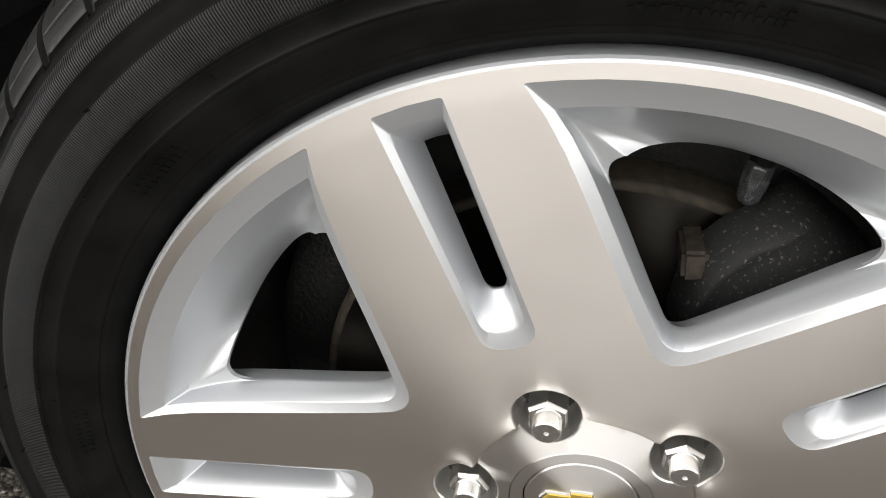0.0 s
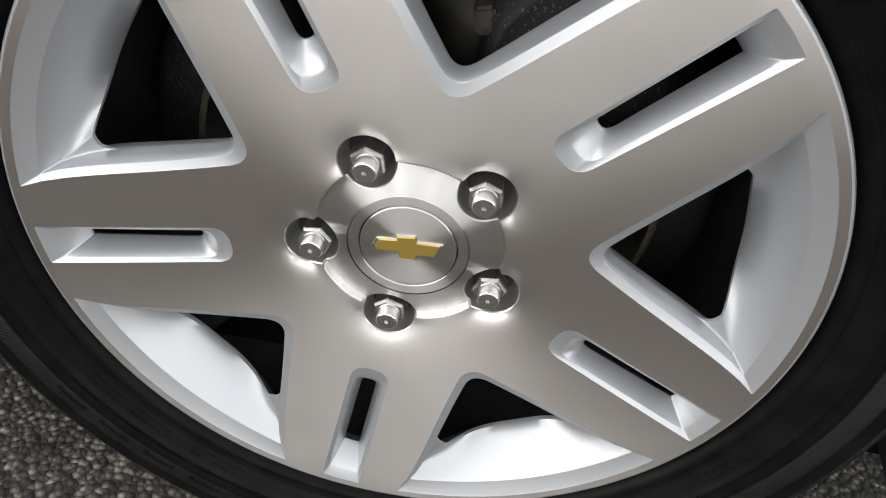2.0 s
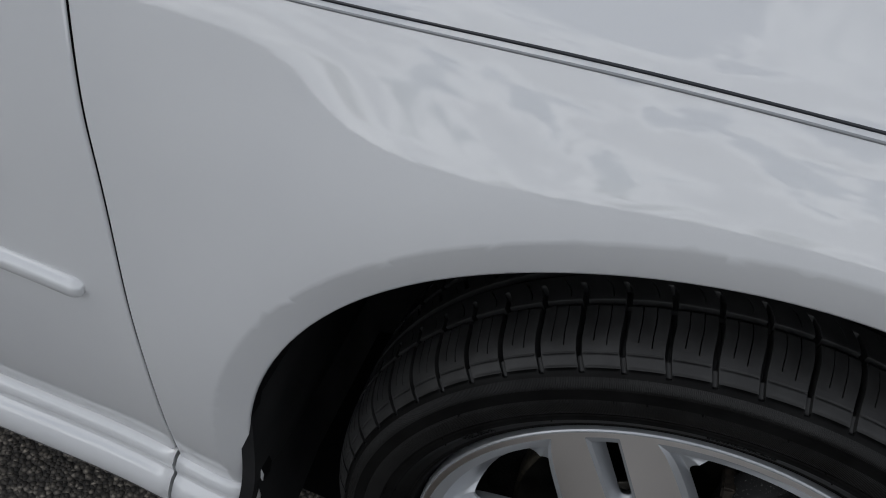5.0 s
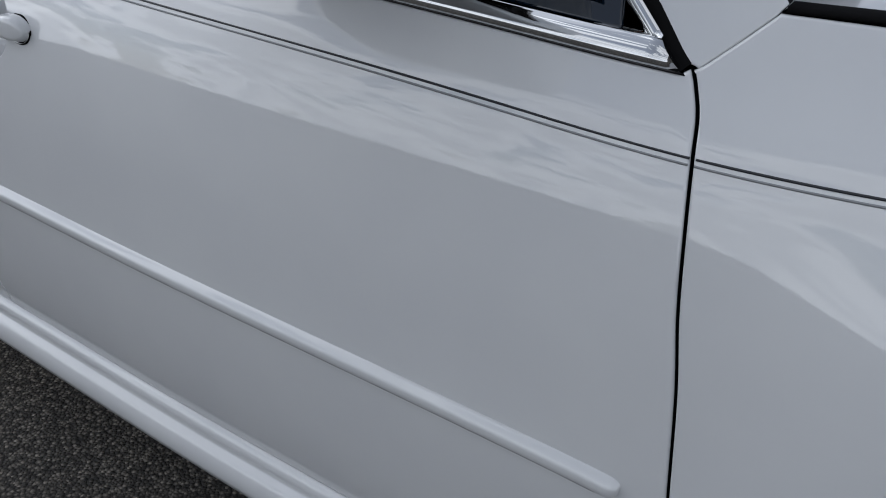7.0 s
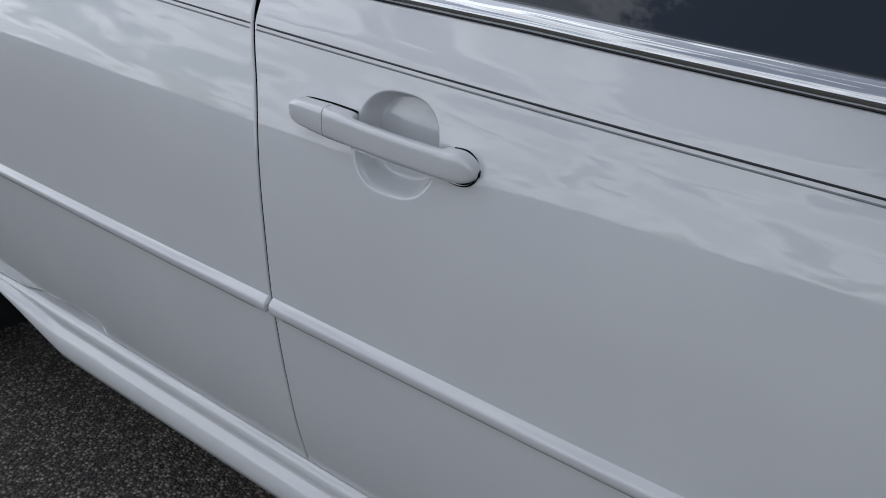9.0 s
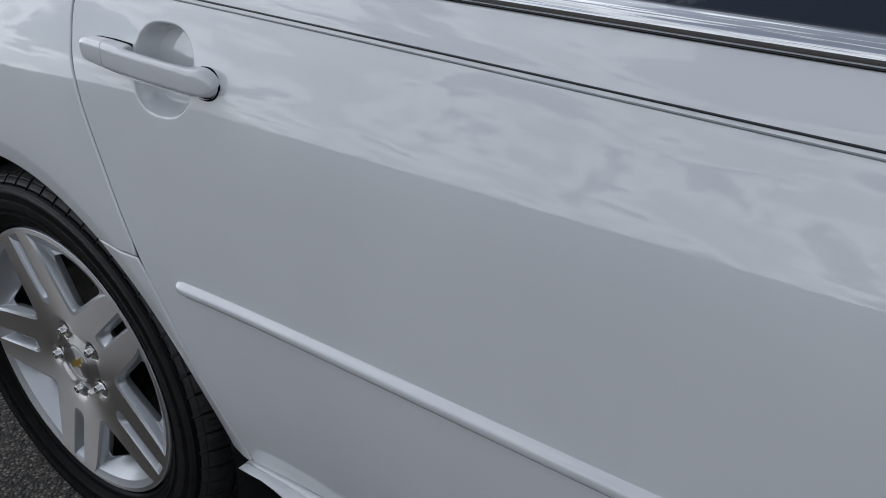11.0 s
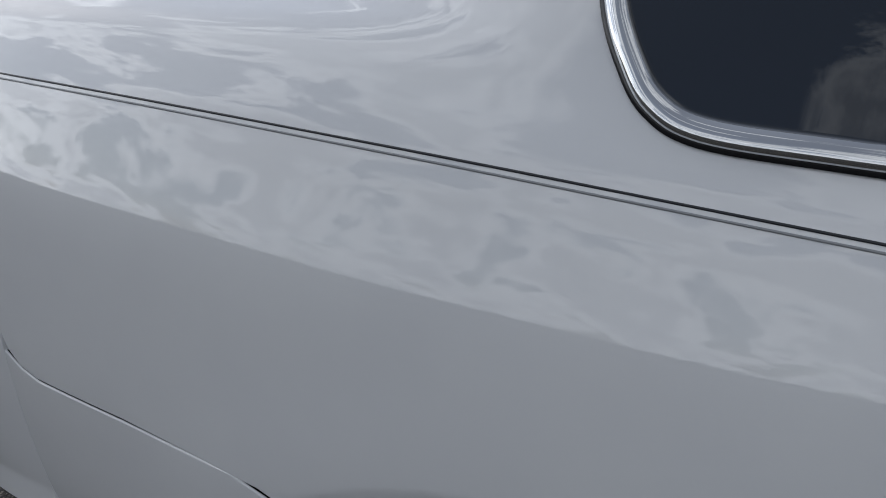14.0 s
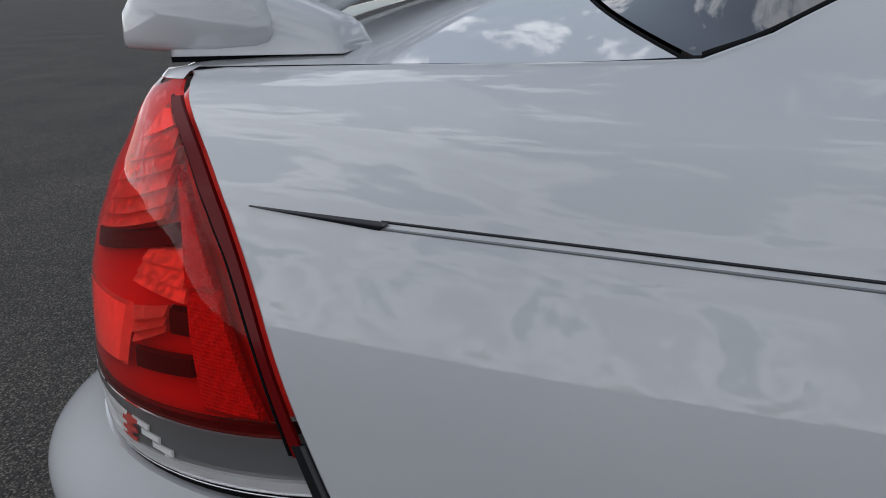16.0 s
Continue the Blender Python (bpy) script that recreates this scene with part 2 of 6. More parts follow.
def lens_material(name, color, rough=0.02, grain=0.0):
    m = material(name, color, rough, 0.0, Transmission_Weight=1.0, IOR=1.28, Coat_Weight=0.0)
    if grain:
        bump(m, grain, 0.6, 0.002, kind="ShaderNodeTexVoronoi", out="Distance")
    return m


RED_LENS = lens_material("red_lens", (0.95, 0.03, 0.02))
CLEAR_LENS = lens_material("clear_lens", (0.92, 0.92, 0.92))
HOUSING_RED = material("red_housing", (0.9, 0.09, 0.07), 0.3, 0.0)
HOUSING_BRIGHT = material("bright_reflector", (1.0, 0.85, 0.75), 0.35, 0.6)
bump(HOUSING_BRIGHT, 90.0, 0.5, 0.004, detail=1.0)
HOUSING_DARK = material("dark_lamp_bezel", (0.06, 0.008, 0.009), 0.3)
HOUSING_HEX = material("honeycomb_reflector", (0.85, 0.1, 0.07), 0.3)
bump(HOUSING_HEX, 330.0, 0.9, 0.003, kind="ShaderNodeTexVoronoi", out="Distance")
for nd in HOUSING_HEX.node_tree.nodes:
    if nd.type == "TEX_VORONOI":
        nd.inputs["Randomness"].default_value = 0.1
HOUSING_CHROME = material("lamp_chrome", (0.85, 0.85, 0.85), 0.18, 0.35)
HOUSING_GREY = material("lamp_grey", (0.2, 0.2, 0.2), 0.3, 0.4)
RED_DARK = material("deep_red_edge", (0.14, 0.004, 0.005), 0.15, Specular_IOR_Level=0.2)
HOUSING_WHITE = material("white_reflector", (0.93, 0.93, 0.92), 0.3, 0.0)


# ---- helpers for building ----
def mesh_from(name, verts, faces, normals=None, smooth=True):
    me = bpy.data.meshes.new(name)
    me.from_pydata([tuple(map(float, v)) for v in verts], [], [tuple(map(int, f)) for f in faces])
    me.polygons.foreach_set("use_smooth", [smooth] * len(me.polygons))
    me.update()
    if normals is not None:
        me.normals_split_custom_set_from_vertices([tuple(map(float, n)) for n in normals])
    return me


def part(name, data, mat, parent=None, label=""):
    """One mesh object under a thing or a part; data is a mesh or a bmesh."""
    if isinstance(data, bmesh.types.BMesh):
        me = bpy.data.meshes.new(name)
        data.to_mesh(me)
        data.free()
        data = me
    mats = list(mat) if isinstance(mat, (list, tuple)) else [mat]
    for m in mats + ([SEAM] if mats[0] is PAINT else []):
        data.materials.append(m)
    ob = new(name, data)
    ob.parent = parent
    return tagged(ob, label)


def spline(xs, ys):
    """A natural cubic spline through the nodes, as a function of an array."""
    xs, ys = np.array(xs, float), np.array(ys, float)
    n, h = len(xs), np.diff(xs)
    a, r = np.zeros((n, n)), np.zeros(n)
    a[0, 0] = a[-1, -1] = 1
    for i in range(1, n - 1):
        a[i, i - 1 : i + 2] = h[i - 1], 2 * (h[i - 1] + h[i]), h[i]
        r[i] = 6 * ((ys[i + 1] - ys[i]) / h[i] - (ys[i] - ys[i - 1]) / h[i - 1])
    m = np.linalg.solve(a, r)

    def f(x):
        x = np.asarray(x, float)
        i = np.clip(np.searchsorted(xs, x) - 1, 0, n - 2)
        xc = np.clip(x, xs[0], xs[-1])
        p, q = xs[i + 1] - xc, xc - xs[i]
        y = (m[i] * p**3 + m[i + 1] * q**3) / (6 * h[i]) + (ys[i] / h[i] - m[i] * h[i] / 6) * p + (ys[i + 1] / h[i] - m[i + 1] * h[i] / 6) * q
        s0 = (ys[1] - ys[0]) / h[0] - h[0] * (2 * m[0] + m[1]) / 6
        s1 = (ys[-1] - ys[-2]) / h[-1] + h[-1] * (m[-2] + 2 * m[-1]) / 6
        return y + np.where(x < xs[0], s0 * (x - xs[0]), 0) + np.where(x > xs[-1], s1 * (x - xs[-1]), 0)

    return f


def step(a, b, x):
    t = np.clip((np.asarray(x, float) - a) / (b - a), 0, 1)
    return t * t * (3 - 2 * t)


def resample(pts, spacing, closed=True):
    p = np.array(pts, float)
    if closed:
        p = np.vstack([p, p[:1]])
    out = []
    for a, b in zip(p[:-1], p[1:]):
        n = max(1, int(math.ceil(np.linalg.norm(b - a) / spacing)))
        out += [a + (b - a) * k / n for k in range(n)]
    if not closed:
        out.append(p[-1])
    return np.array(out)


def curve(pts, n=24):
    """A smooth open line through points (Catmull-Rom)."""
    p = np.array(pts, float)
    p = np.vstack([2 * p[0] - p[1], p, 2 * p[-1] - p[-2]])
    out = []
    for i in range(1, len(p) - 2):
        for k in range(n):
            t = k / n
            out.append(0.5 * (2 * p[i] + (p[i + 1] - p[i - 1]) * t + (2 * p[i - 1] - 5 * p[i] + 4 * p[i + 1] - p[i + 2]) * t**2 + (3 * p[i] - p[i - 1] - 3 * p[i + 1] + p[i + 2]) * t**3))
    out.append(p[-2])
    return [tuple(q) for q in out]


def inside(poly, q):
    x, y = q[:, 0], q[:, 1]
    hit = np.zeros(len(q), bool)
    for (ax, ay), (bx, by) in zip(poly, np.roll(poly, -1, 0)):
        cross = (ay > y) != (by > y)
        with np.errstate(divide="ignore", invalid="ignore"):
            hit ^= cross & (x < (bx - ax) * (y - ay) / (by - ay) + ax)
    return hit


def offset_loop(p, d):
    """A closed loop moved to its left side by d (inwards for a counterclockwise loop)."""
    t = np.roll(p, -1, 0) - np.roll(p, 1, 0)
    t /= np.linalg.norm(t, axis=1)[:, None] + 1e-12
    return p + d * np.stack([-t[:, 1], t[:, 0]], 1)


def counterclockwise(p):
    a = np.sum(p[:, 0] * np.roll(p[:, 1], -1) - np.roll(p[:, 0], -1) * p[:, 1])
    return p if a > 0 else p[::-1]


def fill(loops, spacing, extra=(), clear=None):
    """Triangles inside the first loop and outside the others; points, faces."""
    from mathutils.geometry import delaunay_2d_cdt
    lo, hi = loops[0].min(0), loops[0].max(0)
    gx, gy = np.meshgrid(np.arange(lo[0] + spacing / 2, hi[0], spacing), np.arange(lo[1] + spacing / 2, hi[1], spacing))
    q = np.stack([gx.ravel(), gy.ravel()], 1)
    for e in extra:
        if clear:
            # the grid gives way to the finer points
            lo_e, hi_e = e.min(0), e.max(0)
            q = q[~((q > lo_e) & (q < hi_e)).all(1)]
        q = np.vstack([q, e])
    keep = inside(loops[0], q)
    for h in loops[1:]:
        keep &= ~inside(h, q)
    edge = np.vstack(loops)
    q = q[keep]
    for chunk in range(0, len(q), 500):
        c = q[chunk : chunk + 500]
        near = np.min(np.linalg.norm(c[:, None] - edge[None], axis=2), axis=1)
        q[chunk : chunk + 500][near < spacing * 0.3] = np.nan
    q = q[~np.isnan(q[:, 0])]
    pts, edges, at = [], [], 0
    for l in loops:
        pts += [Vector(map(float, v)) for v in l]
        edges += [(at + k, at + (k + 1) % len(l)) for k in range(len(l))]
        at += len(l)
    pts += [Vector(map(float, v)) for v in q]
    res = delaunay_2d_cdt(pts, edges, [], 0, 1e-7)
    v = np.array([tuple(p) for p in res[0]])
    f = np.array([t for t in res[2] if len(t) == 3])
    c = v[f].mean(1)
    keep = inside(loops[0], c)
    for h in loops[1:]:
        keep &= ~inside(h, c)
    f = f[keep]
    area = np.cross(v[f[:, 1]] - v[f[:, 0]], v[f[:, 2]] - v[f[:, 0]])
    f[area < 0] = f[area < 0][:, ::-1]
    return v, f


def surface_normals(surf, x, z, e=1e-3):
    gx = (surf(x + e, z) - surf(x - e, z)) / (2 * e)
    gz = (surf(x, z + e) - surf(x, z - e)) / (2 * e)
    n = np.stack([gx, -np.ones_like(gx), gz], 1)
    return n / np.linalg.norm(n, axis=1)[:, None]


def panel_mesh(name, outline, surf, spacing=0.02, holes=(), extra=(), edge=0.0025, flange=0.014, clear=None):
    """A sheet over the outline (x, z), lying at y = surf(x, z), with rounded edges that turn inwards."""
    loops = [counterclockwise(resample(outline, 0.008))] + [counterclockwise(resample(h, 0.006))[::-1] for h in holes]
    inner = [offset_loop(l, edge) for l in loops]
    v, f = fill(inner, spacing, extra, clear)
    y = surf(v[:, 0], v[:, 1])
    verts = [np.stack([v[:, 0], y, v[:, 1]], 1)]
    normals = [surface_normals(surf, v[:, 0], v[:, 1])]
    faces = [tuple(t) for t in f]
    inner_faces = []
    at = len(v)
    for l, i in zip(loops, inner):
        n = len(l)
        out = l - i
        out /= np.linalg.norm(out, axis=1)[:, None] + 1e-12
        side = np.stack([out[:, 0], np.zeros(n), out[:, 1]], 1)
        y0 = surf(i[:, 0], i[:, 1])
        n0 = surface_normals(surf, i[:, 0], i[:, 1])
        mid = i + 0.72 * (l - i)
        rows = [
            (np.stack([i[:, 0], y0, i[:, 1]], 1), n0),
            (np.stack([mid[:, 0], y0 + edge * 0.3, mid[:, 1]], 1), n0 * 0.7 + side * 0.7),
            (np.stack([l[:, 0], y0 + edge, l[:, 1]], 1), side),
            (np.stack([l[:, 0], y0 + flange, l[:, 1]], 1), side),
        ]
        for p, nn in rows:
            verts.append(p)
            normals.append(nn / np.linalg.norm(nn, axis=1)[:, None])
        for r in range(3):
            for k in range(n):
                a, b = at + r * n + k, at + r * n + (k + 1) % n
                faces.append((a, a + n, b + n, b))
                if r == 2:
                    inner_faces.append(len(faces) - 1)
        at += 4 * n
    me = mesh_from(name, np.vstack(verts), faces, np.vstack(normals))
    # what lies inside the joints is sealed in black
    for k in inner_faces:
        me.polygons[k].material_index = 1
    return me


def strip_mesh(name, path, surf, section, closed=False, taper=0.0, size=None):
    """A moulding along the path (x, z) on the surface; section: (offset to the left of the way, height above the surface)."""
    p = np.array(path, float)
    if closed:
        t = np.roll(p, -1, 0) - np.roll(p, 1, 0)
    else:
        t = np.gradient(p, axis=0)
    t /= np.linalg.norm(t, axis=1)[:, None]
    side = np.stack([-t[:, 1], t[:, 0]], 1)
    length = np.r_[0, np.cumsum(np.linalg.norm(np.diff(p, axis=0), axis=1))]
    verts, m = [], len(section)
    for k in range(len(p)):
        s = 1.0
        if taper:
            t0, t1 = taper if isinstance(taper, tuple) else (taper, taper)
            d = min(length[k] / t0, (length[-1] - length[k]) / t1)
            s = math.sqrt(max(0.0, 1 - (1 - min(1.0, d)) ** 2)) * 0.98 + 0.02
        w = size(p[k][0]) if size else 1.0
        for a, h in section:
            q = p[k] + side[k] * a * w * (0.35 + 0.65 * s)
            verts.append((q[0], float(surf(q[0], q[1])) - h * s, q[1]))
    faces = []
    n = len(p)
    for k in range(n if closed else n - 1):
        k2 = (k + 1) % n
        for j in range(m - 1):
            faces.append((k * m + j, k * m + j + 1, k2 * m + j + 1, k2 * m + j))
    if not closed:
        faces.append(tuple(range(m)))
        faces.append(tuple(range((n - 1) * m, n * m))[::-1])
    me = mesh_from(name, verts, faces)
    if not closed:
        me.polygons[len(faces) - 1].use_smooth = me.polygons[len(faces) - 2].use_smooth = False
    return me


def lathe(profile, segments=96, start=0.0, sweep=2 * math.pi):
    """Verts and faces of a profile of (radius, y) turned round the y axis."""
    closed = abs(sweep - 2 * math.pi) < 1e-6
    n, m = segments if closed else segments + 1, len(profile)
    verts, faces = [], []
    for k in range(n):
        a = start + sweep * k / segments
        c, s = math.cos(a), math.sin(a)
        verts += [(r * c, y, r * s) for r, y in profile]
    for k in range(segments):
        k2 = (k + 1) % n
        faces += [(k * m + j, k * m + j + 1, k2 * m + j + 1, k2 * m + j) for j in range(m - 1)]
    return verts, faces


def arc(cx, cz, r, a0, a1, n=48):
    return [(cx + r * math.cos(radians(a0 + (a1 - a0) * k / n)), cz + r * math.sin(radians(a0 + (a1 - a0) * k / n))) for k in range(n + 1)]


# ---- the car's shape ----
CENTRE_Y = 0.905          # the car's middle plane
WHEEL_Z = 0.335
REAR_X = -2.807
FRONT_ARCH = (-0.004, 0.345, 0.400)
REAR_ARCH = (-2.814, 0.316, 0.389)

stripe_z = spline([-3.75, -3.536, -3.43, -3.16, -2.86, -2.578, -2.31, -1.96, -1.605, -1.166, -0.93, -0.725, -0.56, -0.33, -0.2, -0.08, 0.3], [1.0075, 1.0027, 1.0003, 0.990, 0.9695, 0.947, 0.928, 0.9025, 0.877, 0.851, 0.8385, 0.8255, 0.8165, 0.829, 0.8425, 0.8515, 0.866])
body_profile = spline([-0.8, -0.64, -0.57, -0.5, -0.4, -0.3, -0.2, -0.1, -0.05, 0.0, 0.04], [0.05, 0.004, -0.011, -0.026, -0.038, -0.042, -0.037, -0.0245, -0.0115, 0.004, 0.022])
glass_profile = spline([-0.02, 0.0, 0.04, 0.09, 0.2, 0.5], [-0.001, 0.004, 0.026, 0.054, 0.118, 0.29])
deck_profile = spline([-0.02, 0.0, 0.025, 0.045, 0.058, 0.067, 0.074, 0.079, 0.083, 0.09, 0.1, 0.12, 0.16, 0.3], [-0.0005, 0.004, 0.0165, 0.0295, 0.041, 0.0535, 0.070, 0.088, 0.105, 0.128, 0.152, 0.19, 0.25, 0.42])


def moulding_z(x):
    x = np.asarray(x, float)
    return 0.5455 - 0.0447 * (x + 0.56) - 0.004 * step(-2.4, -1.7, x)


def door_bottom_z(x):
    return 0.28 - 0.0375 * (np.asarray(x, float) + 0.516)


def plan(x):
    """How far the side draws in towards the car's ends."""
    x = np.asarray(x, float)
    return np.where(x < -2.95, 0.135 * (x + 2.95) ** 2, 0.0) + np.where(x > 0.15, 0.22 * (x - 0.15) ** 2, 0.0) + 0.014 * step(-1.25, -0.5, x)


def arch_radius(arch, x, z):
    """The front opening is fuller towards its upper rear."""
    a = np.degrees(np.arctan2(np.asarray(z) - arch[1], np.asarray(x) - arch[0]))
    return arch[2] + (0.021 * np.exp(-(((a - 143) / 27) ** 2)) if arch is FRONT_ARCH else 0.0)


def arch_line(arch, a0, a1, n, grow=0.0):
    out = []
    for x, z in arc(arch[0], arch[1], 1.0, a0, a1, n):
        r = float(arch_radius(arch, x, z)) + grow
        out.append((arch[0] + (x - arch[0]) * r, arch[1] + (z - arch[1]) * r))
    return out


def flare(x, z, arch, out, band, dip):
    cx, cz, r = arch
    d = np.hypot(np.asarray(x) - cx, np.asarray(z) - cz) - arch_radius(arch, x, z)
    swell = -out * np.exp(-(((d - band) / 0.09) ** 2)) * step(-0.02, 0.0, d)
    lip = dip * np.clip(1 - d / band, 0, 1.5)
    return swell + lip


def side(x, z):
    """y of the car's right side."""
    x, z = np.asarray(x, float), np.asarray(z, float)
    u = z - stripe_z(x)
    low = body_profile(np.minimum(u, 0.02))
    blend = step(0.0, 1.0, np.clip((-2.82 - x) / 0.38, 0, 1))
    high = glass_profile(u) * (1 - blend) + deck_profile(u) * blend
    k = step(-0.02, 0.015, u)
    y = low * (1 - k) + high * k + plan(x)
    # a slight turn of the shoulder below the stripe
    w = u + 0.075
    y = y + w * np.exp(-((w / 0.055) ** 2)) * (0.022 * (1 - step(-3.05, -2.8, x)) - 0.04 * step(-1.5, -1.2, x) * (1 - step(-0.6, -0.4, x)))
    y = y + flare(x, z, FRONT_ARCH, 0.012, 0.03, 0.012) + flare(x, z, REAR_ARCH, 0.006, 0.03, 0.006)
    return y


HANDLES = [(-1.534, 0.808, -1.31, 0.792), (-2.557, 0.873, -2.339, 0.855)]


def door_side(x, z):
    """The side with the hollows behind the door handles."""
    y = side(x, z)
    # scoop where the sill's ledge runs out below the rear door
    x, z = np.asarray(x, float), np.asarray(z, float)
    e = 0.361 + 0.057 * (x + 2.198)
    y = y + 0.03 * step(-2.24, -2.14, x) * (1 - step(-2.07, -1.985, x)) * (1 - step(e - 0.014, e, z))
    for x0, z0, x1, z1 in HANDLES:
        cx, cz = x0 + 0.129, z0 - 0.013
        px, pz = (np.asarray(x) - cx) / 0.049, (np.asarray(z) - cz) / 0.0485
        rho = (np.abs(px) ** 2.6 + np.abs(pz) ** 2.6) ** (1 / 2.6)
        y = y + 0.0265 * (1 - step(0.78, 1.0, rho))
    return y


# ---- ground ----
def ground_mesh():
    r, verts, faces = [0.0], [(0, 0, 0)], []
    rings = [2, 4, 8, 16, 40, 120, 400, 1500]
    n = 48
    for q in rings:
        verts += [(q * math.cos(2 * math.pi * k / n) - 1.5, q * math.sin(2 * math.pi * k / n), 0) for k in range(n)]
    for k in range(n):
        faces.append((0, 1 + k, 1 + (k + 1) % n))
    for i in range(len(rings) - 1):
        for k in range(n):
            a, b = 1 + i * n + k, 1 + i * n + (k + 1) % n
            faces.append((a, a + n, b + n, b))
    return mesh_from("ground", verts, faces)


tagged(part("ground", ground_mesh(), ASPHALT), "dark grey asphalt of an open parking lot", "asphalt", kind="structure")

car = tagged(new("car"), "white four-door sedan with pinstripes, chrome trim and alloy wheels", "car")
# the car's things are built in world places; the empty stands on the ground below its middle
car.location = (0, 0, 0)


# ---- body panels ----
GAP_A = curve([(-0.497, 0.255), (-0.495, 0.33), (-0.503, 0.44), (-0.5155, 0.54), (-0.529, 0.64), (-0.542, 0.705), (-0.553, 0.772), (-0.561, 0.819), (-0.566, 0.842), (-0.574, 0.86), (-0.5795, 0.870)], 6)
GAP_B = curve([(-1.556, 0.30), (-1.557, 0.33), (-1.559, 0.437), (-1.565, 0.547), (-1.568, 0.577), (-1.575, 0.668), (-1.588, 0.791), (-1.608, 0.877), (-1.618, 0.93)], 6)
GAP_C = curve([(-2.375, 0.34), (-2.399, 0.405), (-2.452, 0.541), (-2.495, 0.632), (-2.55, 0.754), (-2.575, 0.81), (-2.588, 0.85), (-2.591, 0.877), (-2.59, 0.911), (-2.577, 0.947), (-2.56, 0.983)], 6)
GAP = 0.0025


def shifted(line, d):
    return [(x + d, z) for x, z in line]


def belt_z(x):
    return stripe_z(x) + np.interp(x, [-2.6, -2.2, -1.6, -1.3, -0.6], [0.0345, 0.037, 0.045, 0.049, 0.0485])


def run(f, x0, x1, n=30):
    return [(x0 + (x1 - x0) * k / n, float(f(x0 + (x1 - x0) * k / n))) for k in range(n + 1)]


def fender():
    cx, cz, r = FRONT_ARCH
    edge = arch_line(FRONT_ARCH, -10, 188, 90)                     # front foot, over the top, to the rear foot
    gap = shifted([p for p in GAP_A], GAP / 2)              # upwards
    top = [(-0.5725, 0.8735), (-0.5615, 0.884), (-0.5505, 0.8945), (-0.5395, 0.9055), (-0.533, 0.912), (-0.4, 0.914), (-0.2, 0.911), (0.1, 0.897), (0.4, 0.865), (0.62, 0.82)]
    front = [(0.66, 0.74), (0.6, 0.6), (0.47, 0.56), (0.43, 0.45)]
    outline = edge + [(-0.408, 0.205), (-0.497, 0.205)] + gap + top + front
    return outline


def ring_points(arch, radii, a0, a1, n=110):
    return [np.array(arch_line(arch, a0, a1, n, d)) for d in radii]


def cup_points():
    out = []
    for x0, z0, x1, z1 in HANDLES:
        rings = []
        for rho in (0.05, 0.25, 0.45, 0.6, 0.68, 0.73, 0.77, 0.81, 0.85, 0.89, 0.93, 0.97, 1.01, 1.05, 1.12):
            for k in range(72 if rho > 0.5 else 24):
                a = 2 * math.pi * k / (72 if rho > 0.5 else 24)
                c, s = math.cos(a), math.sin(a)
                q = rho / (abs(c) ** 2.6 + abs(s) ** 2.6) ** (1 / 2.6)
                rings.append((x0 + 0.129 + 0.049 * q * c, z0 - 0.013 + 0.0485 * q * s))
        out.append(np.array(rings))
    return out


body = part("fender", panel_mesh("fender", fender(), side, 0.022, extra=ring_points(FRONT_ARCH, (0.008, 0.016, 0.024, 0.029, 0.034, 0.042, 0.055, 0.07), 0, 190), flange=0.02), PAINT, car, "white front fender with a flared wheel arch")

front_outline = shifted(GAP_A, -GAP / 2)[::-1] + run(door_bottom_z, -0.503, -1.552) + shifted(GAP_B, GAP / 2)[:-6] + run(belt_z, -1.608, -0.588)
front_outline = [p for p in front_outline if p[1] > door_bottom_z(p[0]) - 1e-6]
front_door = part("front_door", panel_mesh("front_door", front_outline, door_side, 0.022, extra=cup_points()[:1], clear=0.0008), PAINT, car, "white front door")
rear_outline = shifted(GAP_B, -GAP / 2)[::-1] + run(door_bottom_z, -1.563, -2.372) + shifted(GAP_C, 0.0011) + run(belt_z, -2.558, -1.622)
rear_outline = [p for p in rear_outline if p[1] > door_bottom_z(p[0]) - 1e-6 and not (p[0] > -1.63 and p[1] > belt_z(p[0]) + 1e-6)]
scoop = np.stack(np.meshgrid(np.arange(-2.27, -1.96, 0.007), np.arange(0.33, 0.376, 0.005)), -1).reshape(-1, 2)
rear_door = part("rear_door", panel_mesh("rear_door", rear_outline, door_side, 0.022, extra=cup_points()[1:] + [scoop], clear=0.0008), PAINT, car, "white rear door curved round the wheel arch")


# rear quarter: from the door gap over the arch to the tail lamp, up to the deck and the pillar
def lamp_edge(z):
    u = np.asarray(z, float) - 0.9
    return -3.5185 + u * (-0.3833 + u * (0.1131 + u * (-3.7809 + u * -25.9908)))


def pillar_edge():
    return [(-3.235, 1.0875), (-3.19, 1.10), (-3.13, 1.126), (-3.06, 1.158), (-2.95, 1.21), (-2.8, 1.275), (-2.65, 1.33), (-2.60, 1.342)]


